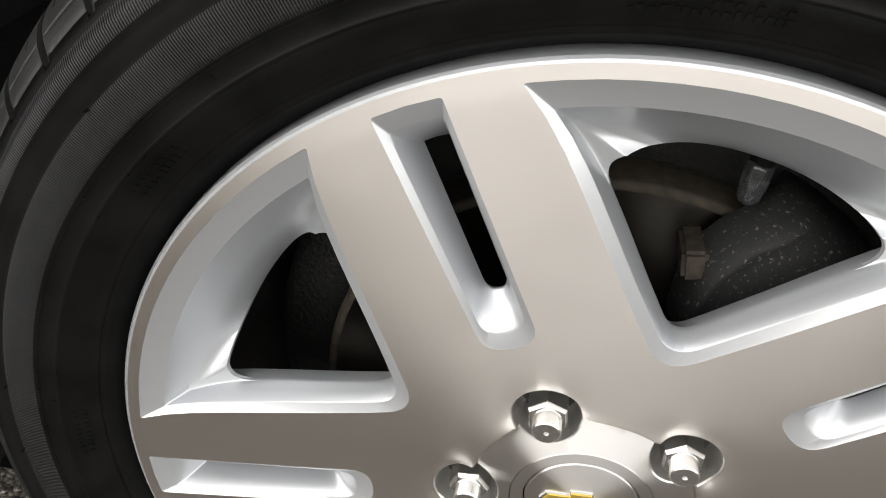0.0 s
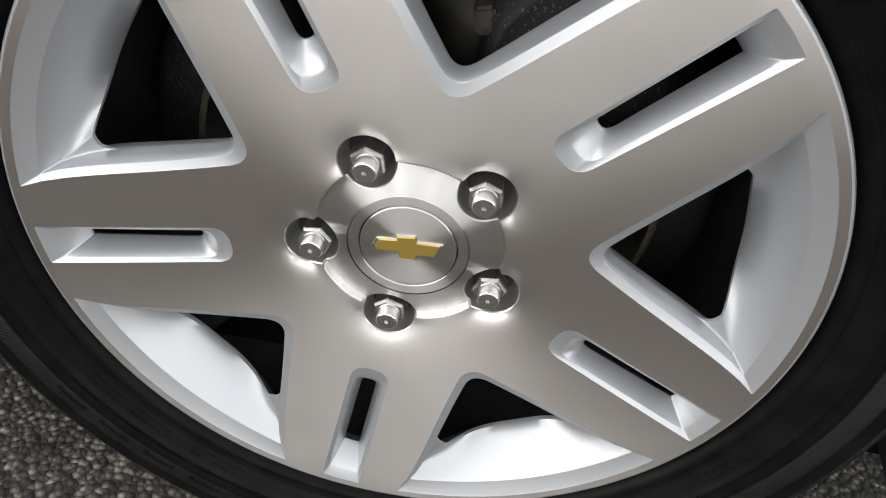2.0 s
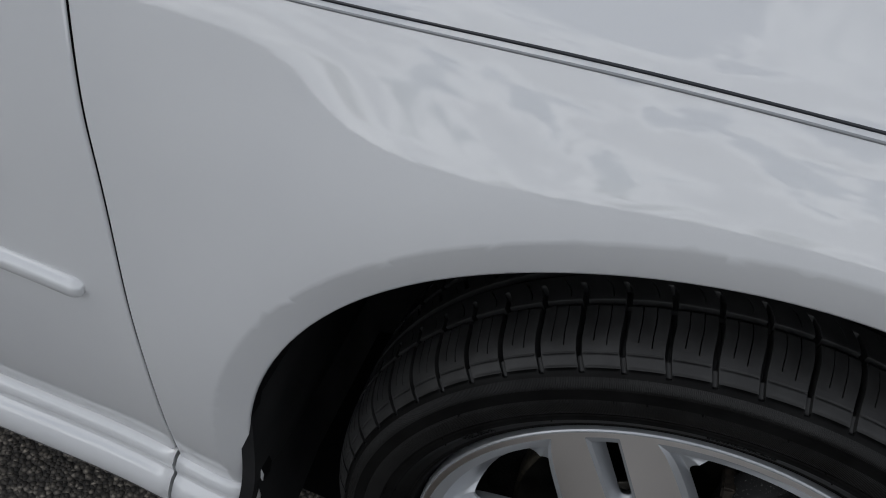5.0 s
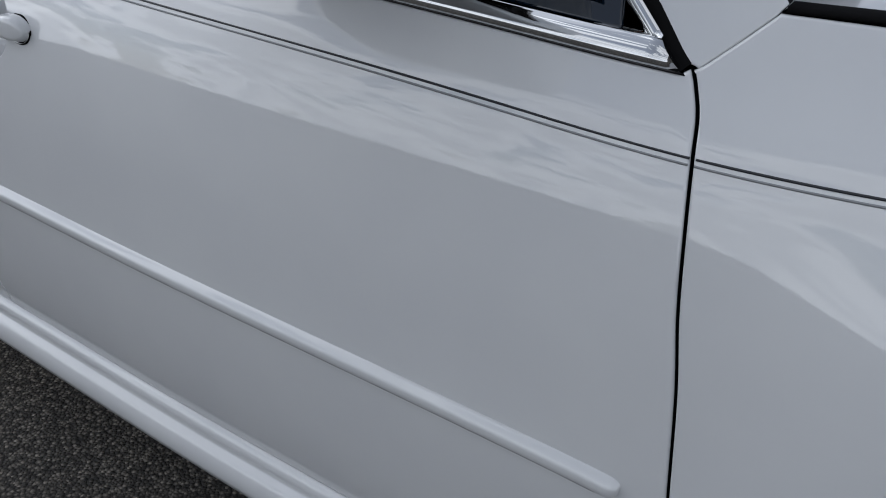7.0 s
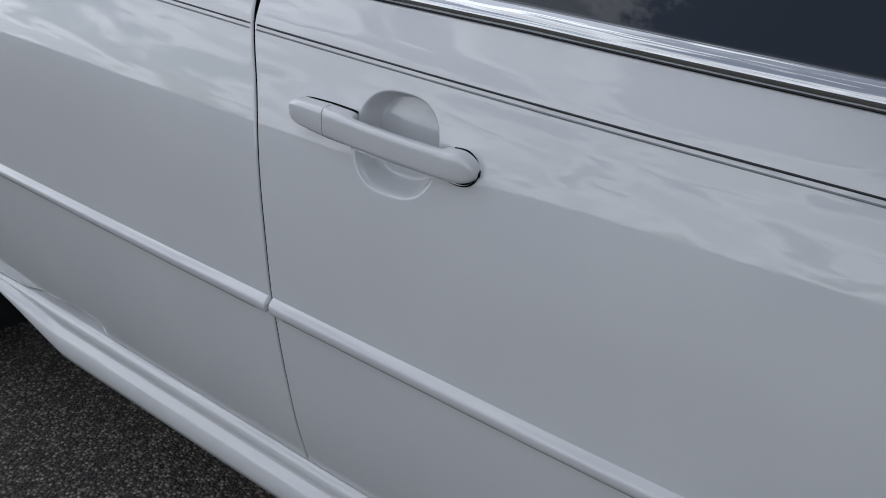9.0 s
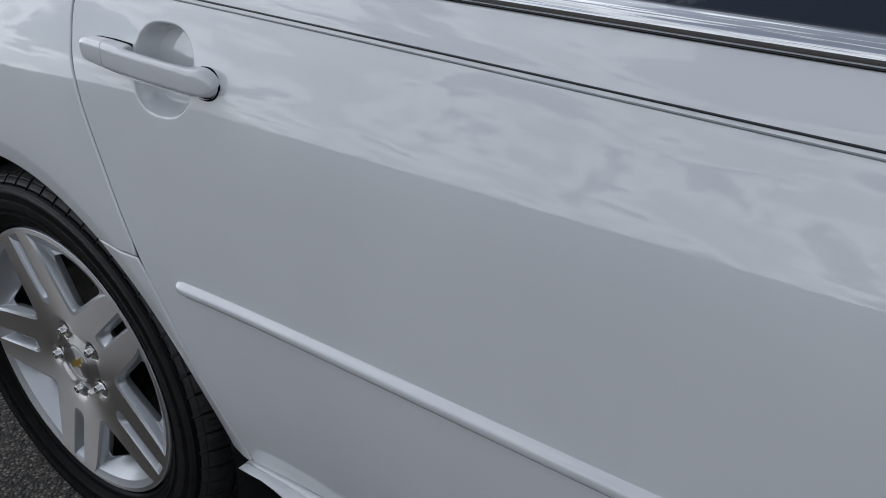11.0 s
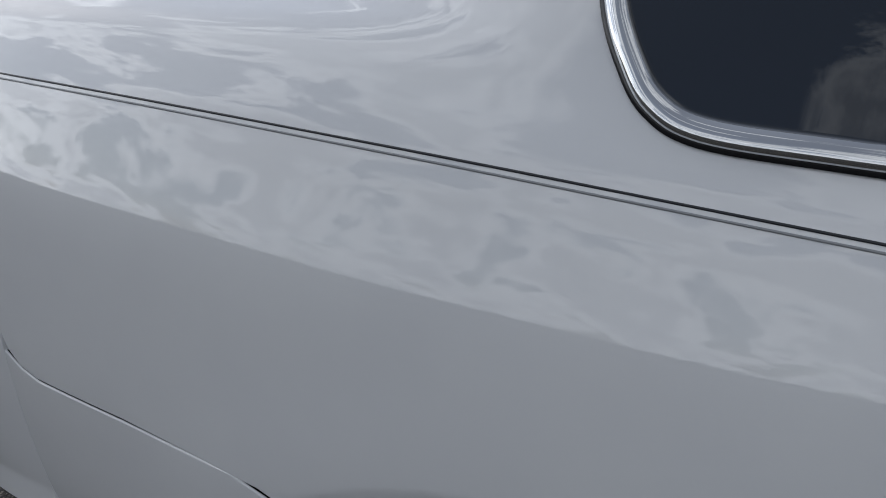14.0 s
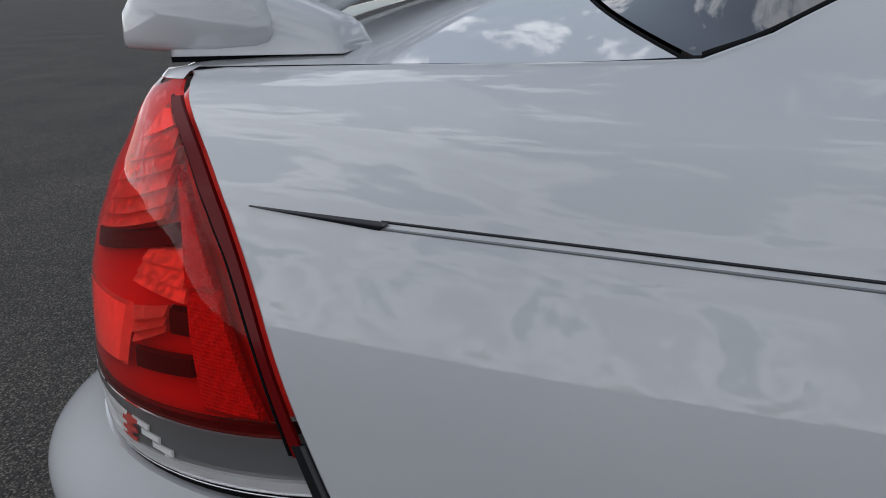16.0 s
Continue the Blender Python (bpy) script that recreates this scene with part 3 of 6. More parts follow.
QWIN = curve([(-2.562, 0.992), (-2.66, 0.997), (-2.735, 1.003), (-2.768, 1.017), (-2.788, 1.042), (-2.803, 1.072), (-2.808, 1.10), (-2.796, 1.125), (-2.74, 1.155), (-2.62, 1.20)], 8)
cx, cz, r = REAR_ARCH
seam_r = (-3.02, 0.665)
a_r = math.degrees(math.atan2(seam_r[1] - cz, seam_r[0] - cx))
a_f = math.degrees(math.asin((0.632 - cz) / r))
quarter_outline = (
    arc(cx, cz, r, a_f, a_r, 50)
    + [(-3.07, 0.6695), (-3.14, 0.6755), (-3.25, 0.681), (-3.39, 0.682), (-3.42, 0.689), (-3.44, 0.705)]
    + [(float(lamp_edge(z)) + 0.004, z) for z in np.linspace(0.72, 1.084, 30)]
    + [(-3.6, 1.086), (-3.45, 1.087), (-3.3, 1.087)] + pillar_edge() + [(-2.56, 1.345), (-2.50, 1.345)]
    + [(-2.52, 1.2), (-2.545, 1.05)] + QWIN[:1] + shifted(GAP_C, -0.0011)[::-1]
)
quarter_outline = [p for p in quarter_outline if not (p[0] > -2.53 and p[1] < 0.640)] + [(-2.4992, 0.632)]
quarter = part("rear_quarter_panel", panel_mesh("rear_quarter_panel", quarter_outline, side, 0.02, extra=ring_points(REAR_ARCH, (0.007, 0.014, 0.02, 0.025, 0.032, 0.045, 0.06), a_f, a_r, 80), flange=0.02), PAINT, car, "white rear quarter panel with a wheel arch")

lower_outline = arc(cx, cz, r, a_f - 0.2, 5, 30) + [(-2.40, 0.346), (-2.381, 0.346)] + [p for p in shifted(GAP_C, -0.0011) if 0.36 < p[1] < 0.620] + [(-2.4983, 0.6306)]
part("lower_quarter", panel_mesh("lower_quarter", lower_outline, side, 0.02, extra=ring_points(REAR_ARCH, (0.007, 0.014, 0.022), 5, a_f, 30), flange=0.02), PAINT, car, "white lower quarter piece ahead of the wheel")

# dark shell behind the gaps
def shell(x, z):
    return side(x, np.minimum(z, stripe_z(x) + 0.02)) + 0.03


shell_outline = [(-0.42, 0.24), (-0.42, 0.56), (-0.5, 0.56), (-0.5, 0.86)] + run(lambda x: stripe_z(x) + 0.03, -0.5, -3.1) + [(-3.1, 0.72), (-2.72, 0.72), (-2.5, 0.66), (-2.42, 0.5), (-2.38, 0.24)]
part("inner_shell", panel_mesh("inner_shell", shell_outline, shell, 0.06, flange=0.004), SEAM, car, "black inner body shell")

# sill: a moulded skirt below the doors
sill_section = [(0.004, -0.03), (0.002, -0.006), (-0.002, 0.002), (-0.012, 0.007), (-0.022, 0.006), (-0.028, 0.004), (-0.032, 0.005), (-0.035, 0.011), (-0.052, 0.0175), (-0.070, 0.019), (-0.083, 0.0155), (-0.0905, 0.006), (-0.093, -0.03), (-0.085, -0.15)]


def sill_side(x, z):
    return side(x, door_bottom_z(x)) + 0 * np.asarray(z)


sill_path = [(x, float(door_bottom_z(x)) - 0.006) for x in np.linspace(-0.50, -2.385, 94)][::-1]
sill_mesh = strip_mesh("sill", sill_path, sill_side, sill_section)
for v in sill_mesh.vertices:
    k = float(np.clip((-2.12 - v.co.x) / 0.22, 0, 1)) ** 1.15
    base = float(door_bottom_z(v.co.x))
    v.co.z = base + (v.co.z - base) * (1 - 0.97 * k)
part("sill", sill_mesh, PAINT, car, "white moulded sill skirt")
part("fender_foot", strip_mesh("fender_foot", [(x, float(door_bottom_z(x)) - 0.006) for x in np.linspace(-0.408, -0.496, 8)][::-1], sill_side, sill_section), PAINT, car)


# ---- trims on the side ----
def moulding(name, x0, x1, parent, label, ends):
    near = [0.0006, 0.0012, 0.003, 0.006, 0.009, 0.012]
    xs = sorted(list(np.linspace(x0, x1, 60)) + [x0 + d for d in near] + [x1 - d for d in near])
    path = [(x, float(moulding_z(x)) - 0.0155) for x in xs]
    sec = [(-0.0095, -0.002), (-0.0096, 0.0068), (-0.009, 0.0074), (-0.004, 0.0082), (0.0, 0.0084), (0.0022, 0.0080), (0.0042, 0.0068), (0.0080, 0.0028), (0.0098, 0.0006), (0.010, -0.002)]
    line = [(x, float(moulding_z(x)) - 0.0155 - 0.0100 * float(np.interp(x, [-2.43, -1.57], [0.66, 1.0]))) for x in np.linspace(x0 + 0.02, x1 - 0.02, 60)]
    bar = part(name, strip_mesh(name, path, side, sec, taper=ends, size=lambda x: float(np.interp(x, [-2.43, -1.57], [0.66, 1.0]))), PAINT, parent, label)
    # Black strip drawn as the shade along the moulding's lower edge.
    part("moulding_shade", strip_mesh("moulding_shade", line, side, [(-0.0010, -0.001), (-0.0010, 0.0060), (0.0006, 0.0070), (0.0006, -0.001)]), SEAM, bar)
    return bar


moulding("side_moulding", -1.5655, -0.555, front_door, "white side moulding with a rounded front end", (0.001, 0.012))
moulding("side_moulding", -2.43, -1.5705, rear_door, "white side moulding with a rounded rear end", (0.016, 0.001))


def pinstripe(parent, x0, x1):
    for name, dz, w, m in (("dark_pinstripe", 0.0, 0.0008, STRIPE_DARK), ("grey_pinstripe", -0.0046, 0.0008, STRIPE_GREY)):
        path = [(x, float(stripe_z(x)) + dz) for x in np.linspace(x0, x1, 120)]
        part(name, strip_mesh(name, path, side, [(-w, -0.0005), (-w, 0.0004), (w, 0.0004), (w, -0.0005)]), m, parent)


pinstripe(body, 0.42, -0.5575)
pinstripe(front_door, -0.562, -1.602)
pinstripe(rear_door, -1.612, -2.573)
pinstripe(quarter, -2.577, -3.43)
wedge = strip_mesh("stripe_tip", [(x, float(stripe_z(x)) - 0.003) for x in np.linspace(-3.425, -3.536, 20)], side, [(-0.003, -0.0005), (-0.003, 0.0006), (0.003, 0.0006), (0.003, -0.0005)])
for k in range(20):
    for j in range(4):
        v = wedge.vertices[k * 4 + j]
        x = v.co.x
        s = (x + 3.538) / 0.113
        s = s if x < -3.431 else max(0.25, s * (3.425 + x) / -0.006)
        zc = float(stripe_z(x)) - 0.003 + 0.003 * (1 - s)
        v.co.z = zc + (v.co.z - float(stripe_z(x)) + 0.003) * s
part("stripe_tip", wedge, STRIPE_DARK, quarter, "pointed dark end of the pinstripe")

# bright belt mouldings with a black rubber below
chrome_sec = [(-0.0102, -0.004), (-0.0102, 0.0005), (-0.009, 0.003), (-0.0065, 0.0056), (-0.003, 0.0074), (0.001, 0.008), (0.005, 0.0072), (0.008, 0.0046), (0.0095, 0.001), (0.0095, -0.004)]
rubber_sec = [(-0.0014, -0.004), (-0.0014, 0.0008), (0.0006, 0.0008), (0.0006, -0.004)]
for parent, x0, x1 in ((front_door, -1.603, -0.58), (rear_door, -2.556, -1.614)):
    chrome = strip_mesh("belt_moulding", [(x, float(belt_z(x)) + 0.0115) for x in np.linspace(x0, x1, 60)], side, chrome_sec)
    rubber = strip_mesh("belt_seal", [(x, float(belt_z(x)) + 0.0015) for x in np.linspace(x0, x1, 60)], side, rubber_sec)
    # the front ends are cut along the pillar's seal
    for me in (chrome, rubber):
        for v in me.vertices:
            v.co.x = min(v.co.x, -0.5885 - 1.12 * (v.co.z - 0.8705))
    part("belt_moulding", chrome, CHROME, parent, "polished chrome belt moulding")
    part("belt_seal", rubber, TRIM_BLACK, parent, "black rubber window seal")
part("window_surround", strip_mesh("window_surround", [(x, z + 0.0) for x, z in QWIN][::-1], side, [(a * 0.8, h + 0.004) for a, h in chrome_sec]), CHROME, quarter, "curved chrome quarter window surround")
part("window_seal", strip_mesh("window_seal", QWIN[::-1], side, [(-0.0115, -0.006), (-0.0115, 0.0025), (-0.005, 0.003), (-0.005, -0.006)]), TRIM_BLACK, quarter, "black rubber seal round the quarter window")


# windows: one sheet of tinted glass each, in black frames
def glass_side(x, z):
    u = np.asarray(z, float) - stripe_z(x)
    return glass_profile(u) + plan(x) + 0.004


def roof_z(x):
    return np.interp(x, [-2.9, -2.6, -2.2, -1.8, -1.45, -1.2, -1.0, -0.8, -0.6], [1.2, 1.335, 1.385, 1.40, 1.385, 1.345, 1.26, 1.13, 0.93])


top = lambda x: float(roof_z(x)) - 0.02
wf = run(lambda x: belt_z(x) + 0.018, -1.60, -0.64) + [(x, top(x)) for x in np.linspace(-0.66, -1.62, 24)]
part("front_window", panel_mesh("front_window", wf, glass_side, 0.05, flange=0.004), GLASS, front_door, "dark tinted front side window")
wr = run(lambda x: belt_z(x) + 0.018, -2.405, -1.69) + [(x, top(x)) for x in np.linspace(-1.70, -2.40, 20)]
part("rear_window", panel_mesh("rear_window", wr, lambda x, z: glass_side(x, z) - 0.003, 0.05, flange=0.004), GLASS, rear_door, "dark tinted rear side window")
wb = [(-2.56, 0.997), (-2.41, 0.993), (-2.41, 1.335), (-2.47, 1.325), (-2.515, 1.2), (-2.54, 1.08)]
part("window_applique", panel_mesh("window_applique", wb, lambda x, z: glass_side(x, z) - 0.002, 0.05, flange=0.004), TRIM_BLACK, rear_door, "gloss black divider panel behind the window")
wp = [(-1.60, 0.935), (-1.695, 0.945), (-1.695, 1.375), (-1.62, 1.37)]
part("pillar_panel", panel_mesh("pillar_panel", wp, lambda x, z: glass_side(x, z) - 0.001, 0.05, flange=0.004), TRIM_BLACK, rear_door, "gloss black centre pillar")
QW_GLASS = [(x + 0.006, z + 0.004) for x, z in QWIN] + [(-2.528, 1.20), (-2.549, 1.05), (-2.5565, 1.0)]
part("quarter_window", panel_mesh("quarter_window", QW_GLASS, lambda x, z: side(x, z) - 0.0035, 0.03, edge=0.001, flange=0.003), GLASS, quarter, "dark tinted quarter window")
part("door_gap_upper", strip_mesh("door_gap_upper", curve([(-2.557, 0.99), (-2.5525, 1.01), (-2.545, 1.05), (-2.52, 1.2), (-2.50, 1.3)], 8), lambda x, z: side(x, z), [(-0.003, -0.004), (-0.003, 0.0085), (0.003, 0.0085), (0.003, -0.004)]), SEAM, quarter, "black seal between door and quarter window")
# front window frame along the windscreen pillar
frame_path = curve([(-0.609, 0.885), (-0.6495, 0.9205), (-0.696, 0.962), (-0.78, 1.035), (-0.92, 1.16), (-1.06, 1.262), (-1.25, 1.345)], 8)
part("window_frame", strip_mesh("window_frame", frame_path, glass_side, [(-0.0052, -0.004), (-0.0052, 0.0035), (-0.002, 0.006), (0.002, 0.006), (0.0052, 0.0035), (0.0052, -0.004)]), CHROME, front_door, "chrome strip up the windscreen pillar")
seal_path = [(-0.5845, 0.8705), (-0.594, 0.879)] + [(x + 0.0058, z + 0.0058) for x, z in frame_path[3:]]
part("pillar_seal", strip_mesh("pillar_seal", seal_path, glass_side, [(-0.0045, -0.01), (-0.0045, 0.0045), (0.0045, 0.0045), (0.0045, -0.01)]), SEAM, front_door)
pillar_inner = curve([(-0.583, 0.8725), (-0.5985, 0.8845), (-0.610, 0.8945), (-0.643, 0.924), (-0.690, 0.9685), (-0.765, 1.045), (-0.905, 1.17), (-1.045, 1.272), (-1.24, 1.358)], 6)
pillar_outer = [(-1.23, 1.40), (-1.0, 1.31), (-0.86, 1.21), (-0.7, 1.075), (-0.58, 0.97), (-0.53, 0.918), (-0.535, 0.9095), (-0.542, 0.9025), (-0.553, 0.8915), (-0.564, 0.881), (-0.575, 0.8705)]
part("windscreen_pillar", panel_mesh("windscreen_pillar", pillar_inner + pillar_outer, lambda x, z: glass_side(x, z) - 0.004, 0.03), PAINT, car, "white windscreen pillar")


# ---- door handles ----
def handle_size(s):
    """Share of the full section at the two blunt ends, half height and drop of the middle."""
    u = max(0.0, (0.11 - s) / 0.11, (s - 0.89) / 0.11)
    end = max(0.0, 1 - u**2.4) ** 0.5
    slim = float(step(0.33, 0.42, s)) * (1 - float(step(0.84, 0.95, s)))
    return end, (0.0168 - 0.0018 * slim) * (0.84 + 0.16 * min(1.0, s / 0.22)) * max(end, 0.05), 0.0006 * slim


def handle_bar(s0, s1, hx, n=40, m=28):
    """A flat-faced bar with tight edges, hollow behind its middle."""
    x0, z0, x1, z1 = hx
    verts, faces = [], []
    for k in range(n + 1):
        s = s0 + (s1 - s0) * (0.5 - 0.5 * math.cos(math.pi * k / n))
        end, hh, drop = handle_size(s)
        x, z = x0 + (x1 - x0) * s, z0 + (z1 - z0) * s - drop
        base = float(side(x, z))
        out = 0.017 + 0.005 * math.sin(math.pi * s)
        thick = 0.024 if (s < 0.36 or s > 0.86) else 0.0125
        yo = base - out * (0.5 + 0.5 * end)
        yi = min(yo + thick, base + 0.004) if 0.37 < s < 0.85 else base + 0.003
        ym, yd = (yo + yi) / 2, (yi - yo) / 2
        for j in range(m):
            a = 2 * math.pi * j / m
            ca, sa = math.cos(a), math.sin(a)
            high = math.copysign(abs(sa) ** 0.55, sa)
            # below a tight edge the face slants in to the door
            slant = max(0.0, -0.62 - high) / 0.38 * 1.3 * yd if ca > 0 else 0.0
            verts.append((x, min(yi, ym - yd * math.copysign(abs(ca) ** 0.42, ca) + slant), z + hh * high))
    for k in range(n):
        for j in range(m):
            a, b = k * m + j, k * m + (j + 1) % m
            faces.append((a, a + m, b + m, b))
    faces.append(tuple(range(m)))
    faces.append(tuple(range(n * m, n * m + m))[::-1])
    me = mesh_from("door_handle", verts, faces)
    for f in me.polygons[-2:]:
        f.use_smooth = False
    return me


def handle_gasket(s0, s1, hx, n=26):
    """Thin black pad that peeps out round the handle's foot; its lower overhang also paints the shade below."""
    x0, z0, x1, z1 = hx
    verts, faces = [], []
    for k in range(n + 1):
        s = s0 + (s1 - s0) * (0.5 - 0.5 * math.cos(math.pi * k / n))
        end, hh, drop = handle_size(min(max(s, 0.001), 0.999))
        x, z = x0 + (x1 - x0) * s, z0 + (z1 - z0) * s - drop
        for dz, h in ((-hh - 0.0021, -0.002), (-hh - 0.0021, 0.0012), (-hh + 0.002, 0.0024), (hh - 0.003, 0.0016), (hh - 0.0012, 0.0008), (hh - 0.0012, -0.002)):
            verts.append((x, float(side(x, z + dz)) - h, z + dz))
    for k in range(n):
        for j in range(5):
            a = k * 6 + j
            faces.append((a, a + 1, a + 7, a + 6))
    faces += [tuple(range(6)), tuple(range(n * 6, n * 6 + 6))[::-1]]
    return mesh_from("handle_gasket", verts, faces, smooth=False)


for hx, parent in zip(HANDLES, (front_door, rear_door)):
    part("door_handle", handle_bar(0.243, 1.0, hx, 64), PAINT, parent, "white pull door handle")
    part("handle_cap", handle_bar(0.0, 0.2385, hx, 30), PAINT, parent, "white fixed cap behind the door handle")
    part("handle_gasket", handle_gasket(-0.002, 0.36, hx), SEAM, parent, "black gasket under the handle's cap")
    part("handle_gasket", handle_gasket(0.87, 1.004, hx), SEAM, parent, "black gasket at the handle's end")



# ---- rear corner: tail lamp and bumper ----
SIZE_Z = [0.3, 0.55, 0.75, 0.79, 0.84, 0.9, 0.95, 1.0, 1.05, 1.078, 1.086]
SIZE_A = [0.455, 0.475, 0.462, 0.44, 0.386, 0.331, 0.276, 0.199, 0.100, 0.042, 0.026]


def corner_mesh(name, z0, z1, s0, s1, grow=0.0, nz=40, ns=48, start=None, depth=0.02, bulge=0.0):
    """A sheet that runs from the lamp's edge round the car's rear corner; s in degrees of the corner's turn."""
    size = lambda z: float(np.interp(z, SIZE_Z, SIZE_A))
    verts, faces = [], []
    for i in range(nz + 1):
        for j in range(ns + 1):
            turn = s0 + (s1 - s0) * j / ns
            z = z0(turn) + (z1(turn) - z0(turn)) * i / nz
            xe = float(lamp_edge(z)) if start is None else start
            ye = float(side(xe, max(z, 0.5))) - grow
            a = size(z) + grow
            q = radians(s0 + (s1 - s0) * j / ns)
            b = a * 0.95
            lean = (plan(xe - 0.01) - plan(xe + 0.01)) / 0.02
            x = xe - a * math.sin(q)
            y = ye + b * (1 - math.cos(q)) + float(lean) * a * 0.35 * math.sin(q) * math.cos(q)
            k = bulge * float(step(-0.025, 0.10, z1(turn) - z)) * math.sin(q)
            verts.append((x - k, y - 0.25 * k, z))
    m = ns + 1
    for i in range(nz):
        for j in range(ns):
            faces.append((i * m + j, (i + 1) * m + j, (i + 1) * m + j + 1, i * m + j + 1))
    me = mesh_from(name, verts, faces)
    bm = bmesh.new()
    bm.from_mesh(me)
    bmesh.ops.recalc_face_normals(bm, faces=bm.faces)
    mid = bm.faces[len(bm.faces) // 2]
    if mid.normal.y > 0:
        bmesh.ops.reverse_faces(bm, faces=bm.faces)
    edges = [e for e in bm.edges if e.is_boundary]
    ret = bmesh.ops.extrude_edge_only(bm, edges=edges)
    for v in ret["geom"]:
        if isinstance(v, bmesh.types.BMVert):
            v.co.x += depth * 0.8
            v.co.y += depth
    for e in edges:
        e.smooth = False
    bm.to_mesh(me)
    bm.free()
    return me


const = lambda v: (lambda s: v)
ease = lambda s: s if s < 40 else 40 + 0.4 * (s - 40)
RED_LOW = lambda s: 0.842 - 0.00092 * ease(s)
CLEAR_LOW = lambda s: 0.797 - 0.00122 * ease(s)
lamp = part("tail_lamp", corner_mesh("tail_lamp", RED_LOW, const(1.079), 0.8, 88, depth=0.002), RED_LENS, car, "red tail lamp wrapping round the rear corner")
rev = part("reversing_lens", corner_mesh("reversing_lens", CLEAR_LOW, lambda s: RED_LOW(s) - 0.002, 0.8, 88, depth=0.002), CLEAR_LENS, lamp, "clear reversing lens below the red one")
for o in (lamp, rev):
    o.visible_shadow = False


def lamp_piece(name, z0, z1, s0, s1, mat, sink=0.02, label="", depth=0.008):
    f0 = z0 if callable(z0) else const(z0)
    f1 = z1 if callable(z1) else const(z1)
    return part(name, corner_mesh(name, f0, f1, s0, s1, grow=-sink, nz=12, ns=18, depth=depth), mat, lamp, label)


lamp_piece("lamp_housing", RED_LOW, 1.078, 0.5, 89, HOUSING_RED, 0.03, "deep red lamp housing")
def lamp_point(s, z, grow):
    xe = float(lamp_edge(z))
    a = float(np.interp(z, SIZE_Z, SIZE_A)) + grow
    q = radians(s)
    lean = float(plan(xe - 0.01) - plan(xe + 0.01)) / 0.02
    return (xe - a * math.sin(q), float(side(xe, max(z, 0.5))) - grow + a * 0.95 * (1 - math.cos(q)) + lean * a * 0.35 * math.sin(q) * math.cos(q), z)


def lamp_patch(name, corners, mat, sink=0.014, label="", ribs=0, depth=0.008, tilt=0.0):
    """A four-cornered sheet inside the lamp, corners as (turn, height), with a rim towards the housing; its ribs, or the whole of it, lean up to the sky."""
    n, verts, faces = (ribs * 7 if ribs else 16), [], []
    (sa, za), (sb, zb), (sc, zc), (sd, zd) = corners
    for i in range(n + 1):
        v = i / n
        for j in range(n + 1):
            u = j / n
            sv = (sa * (1 - u) + sb * u) * (1 - v) + (sd * (1 - u) + sc * u) * v
            zv = (za * (1 - u) + zb * u) * (1 - v) + (zd * (1 - u) + zc * u) * v
            fold = (0.0065 * ((i % 7) / 6) if ribs else 0.0) + tilt * v
            edge = depth if i in (0, n) or j in (0, n) else 0.0
            verts.append(lamp_point(sv, zv, -sink - fold - edge))
    for i in range(n):
        for j in range(n):
            a = i * (n + 1) + j
            faces.append((a, a + n + 1, a + n + 2, a + 1))
    return part(name, mesh_from(name, verts, faces, smooth=False), mat, lamp, label)


lamp_patch("lens_grid", [(15, 0.836), (4.9, 0.84), (7.3, 0.933), (14.5, 0.928)], HOUSING_HEX, 0.012, "honeycomb side reflector")
lamp_patch("lens_grid", [(14.5, 0.928), (7.3, 0.933), (11.4, 1.007), (14.3, 1.021)], HOUSING_HEX, 0.012)
lamp_patch("reflector_bowl", [(52, 0.94), (19.5, 0.979), (14.5, 1.045), (42, 1.03)], HOUSING_BRIGHT, 0.012, "bright upper bulb reflector", 5)
lamp_patch("reflector_bowl", [(42, 1.031), (14.8, 1.0465), (20, 1.058), (28, 1.058)], HOUSING_BRIGHT, 0.014, "bright tip of the reflector")
lamp_patch("lamp_bezel", [(50, 0.925), (15.3, 0.963), (16.2, 0.978), (52, 0.939)], HOUSING_DARK, 0.016, "dark bar between the bulbs")
lamp_patch("reflector_bowl", [(29.5, 0.923), (14.3, 0.918), (13.8, 0.960), (24.5, 0.956)], HOUSING_BRIGHT, 0.012, "bright middle reflector", 3)
lamp_patch("reflector_bowl", [(64, 0.81), (31, 0.846), (30.2, 0.899), (64, 0.885)], HOUSING_BRIGHT, 0.004, "bright lower bulb reflector", tilt=0.022)
lamp_patch("reflector_step", [(29.6, 0.868), (19.6, 0.893), (19.4, 0.9126), (29.5, 0.900)], HOUSING_BRIGHT, 0.014, "ribbed red reflector", 3)
lamp_patch("lamp_bezel", [(18.8, 0.893), (14.3, 0.895), (13.8, 0.915), (18.8, 0.914)], HOUSING_DARK, 0.014)
lamp_patch("lamp_bezel", [(29.3, 0.849), (14.7, 0.863), (14.2, 0.880), (29.0, 0.868)], HOUSING_DARK, 0.014)
lamp_piece("lamp_bezel", RED_LOW, lambda s: RED_LOW(s) + 0.006, 1, 88, HOUSING_DARK, 0.006)
lamp_piece("lamp_housing", CLEAR_LOW, lambda s: RED_LOW(s) - 0.002, 0.5, 31, HOUSING_GREY, 0.012, "grey reversing lamp housing")
lamp_piece("reversing_reflector", CLEAR_LOW, lambda s: RED_LOW(s) - 0.002, 31, 89, HOUSING_GREY, 0.014, "grey backing of the stepped reflector")
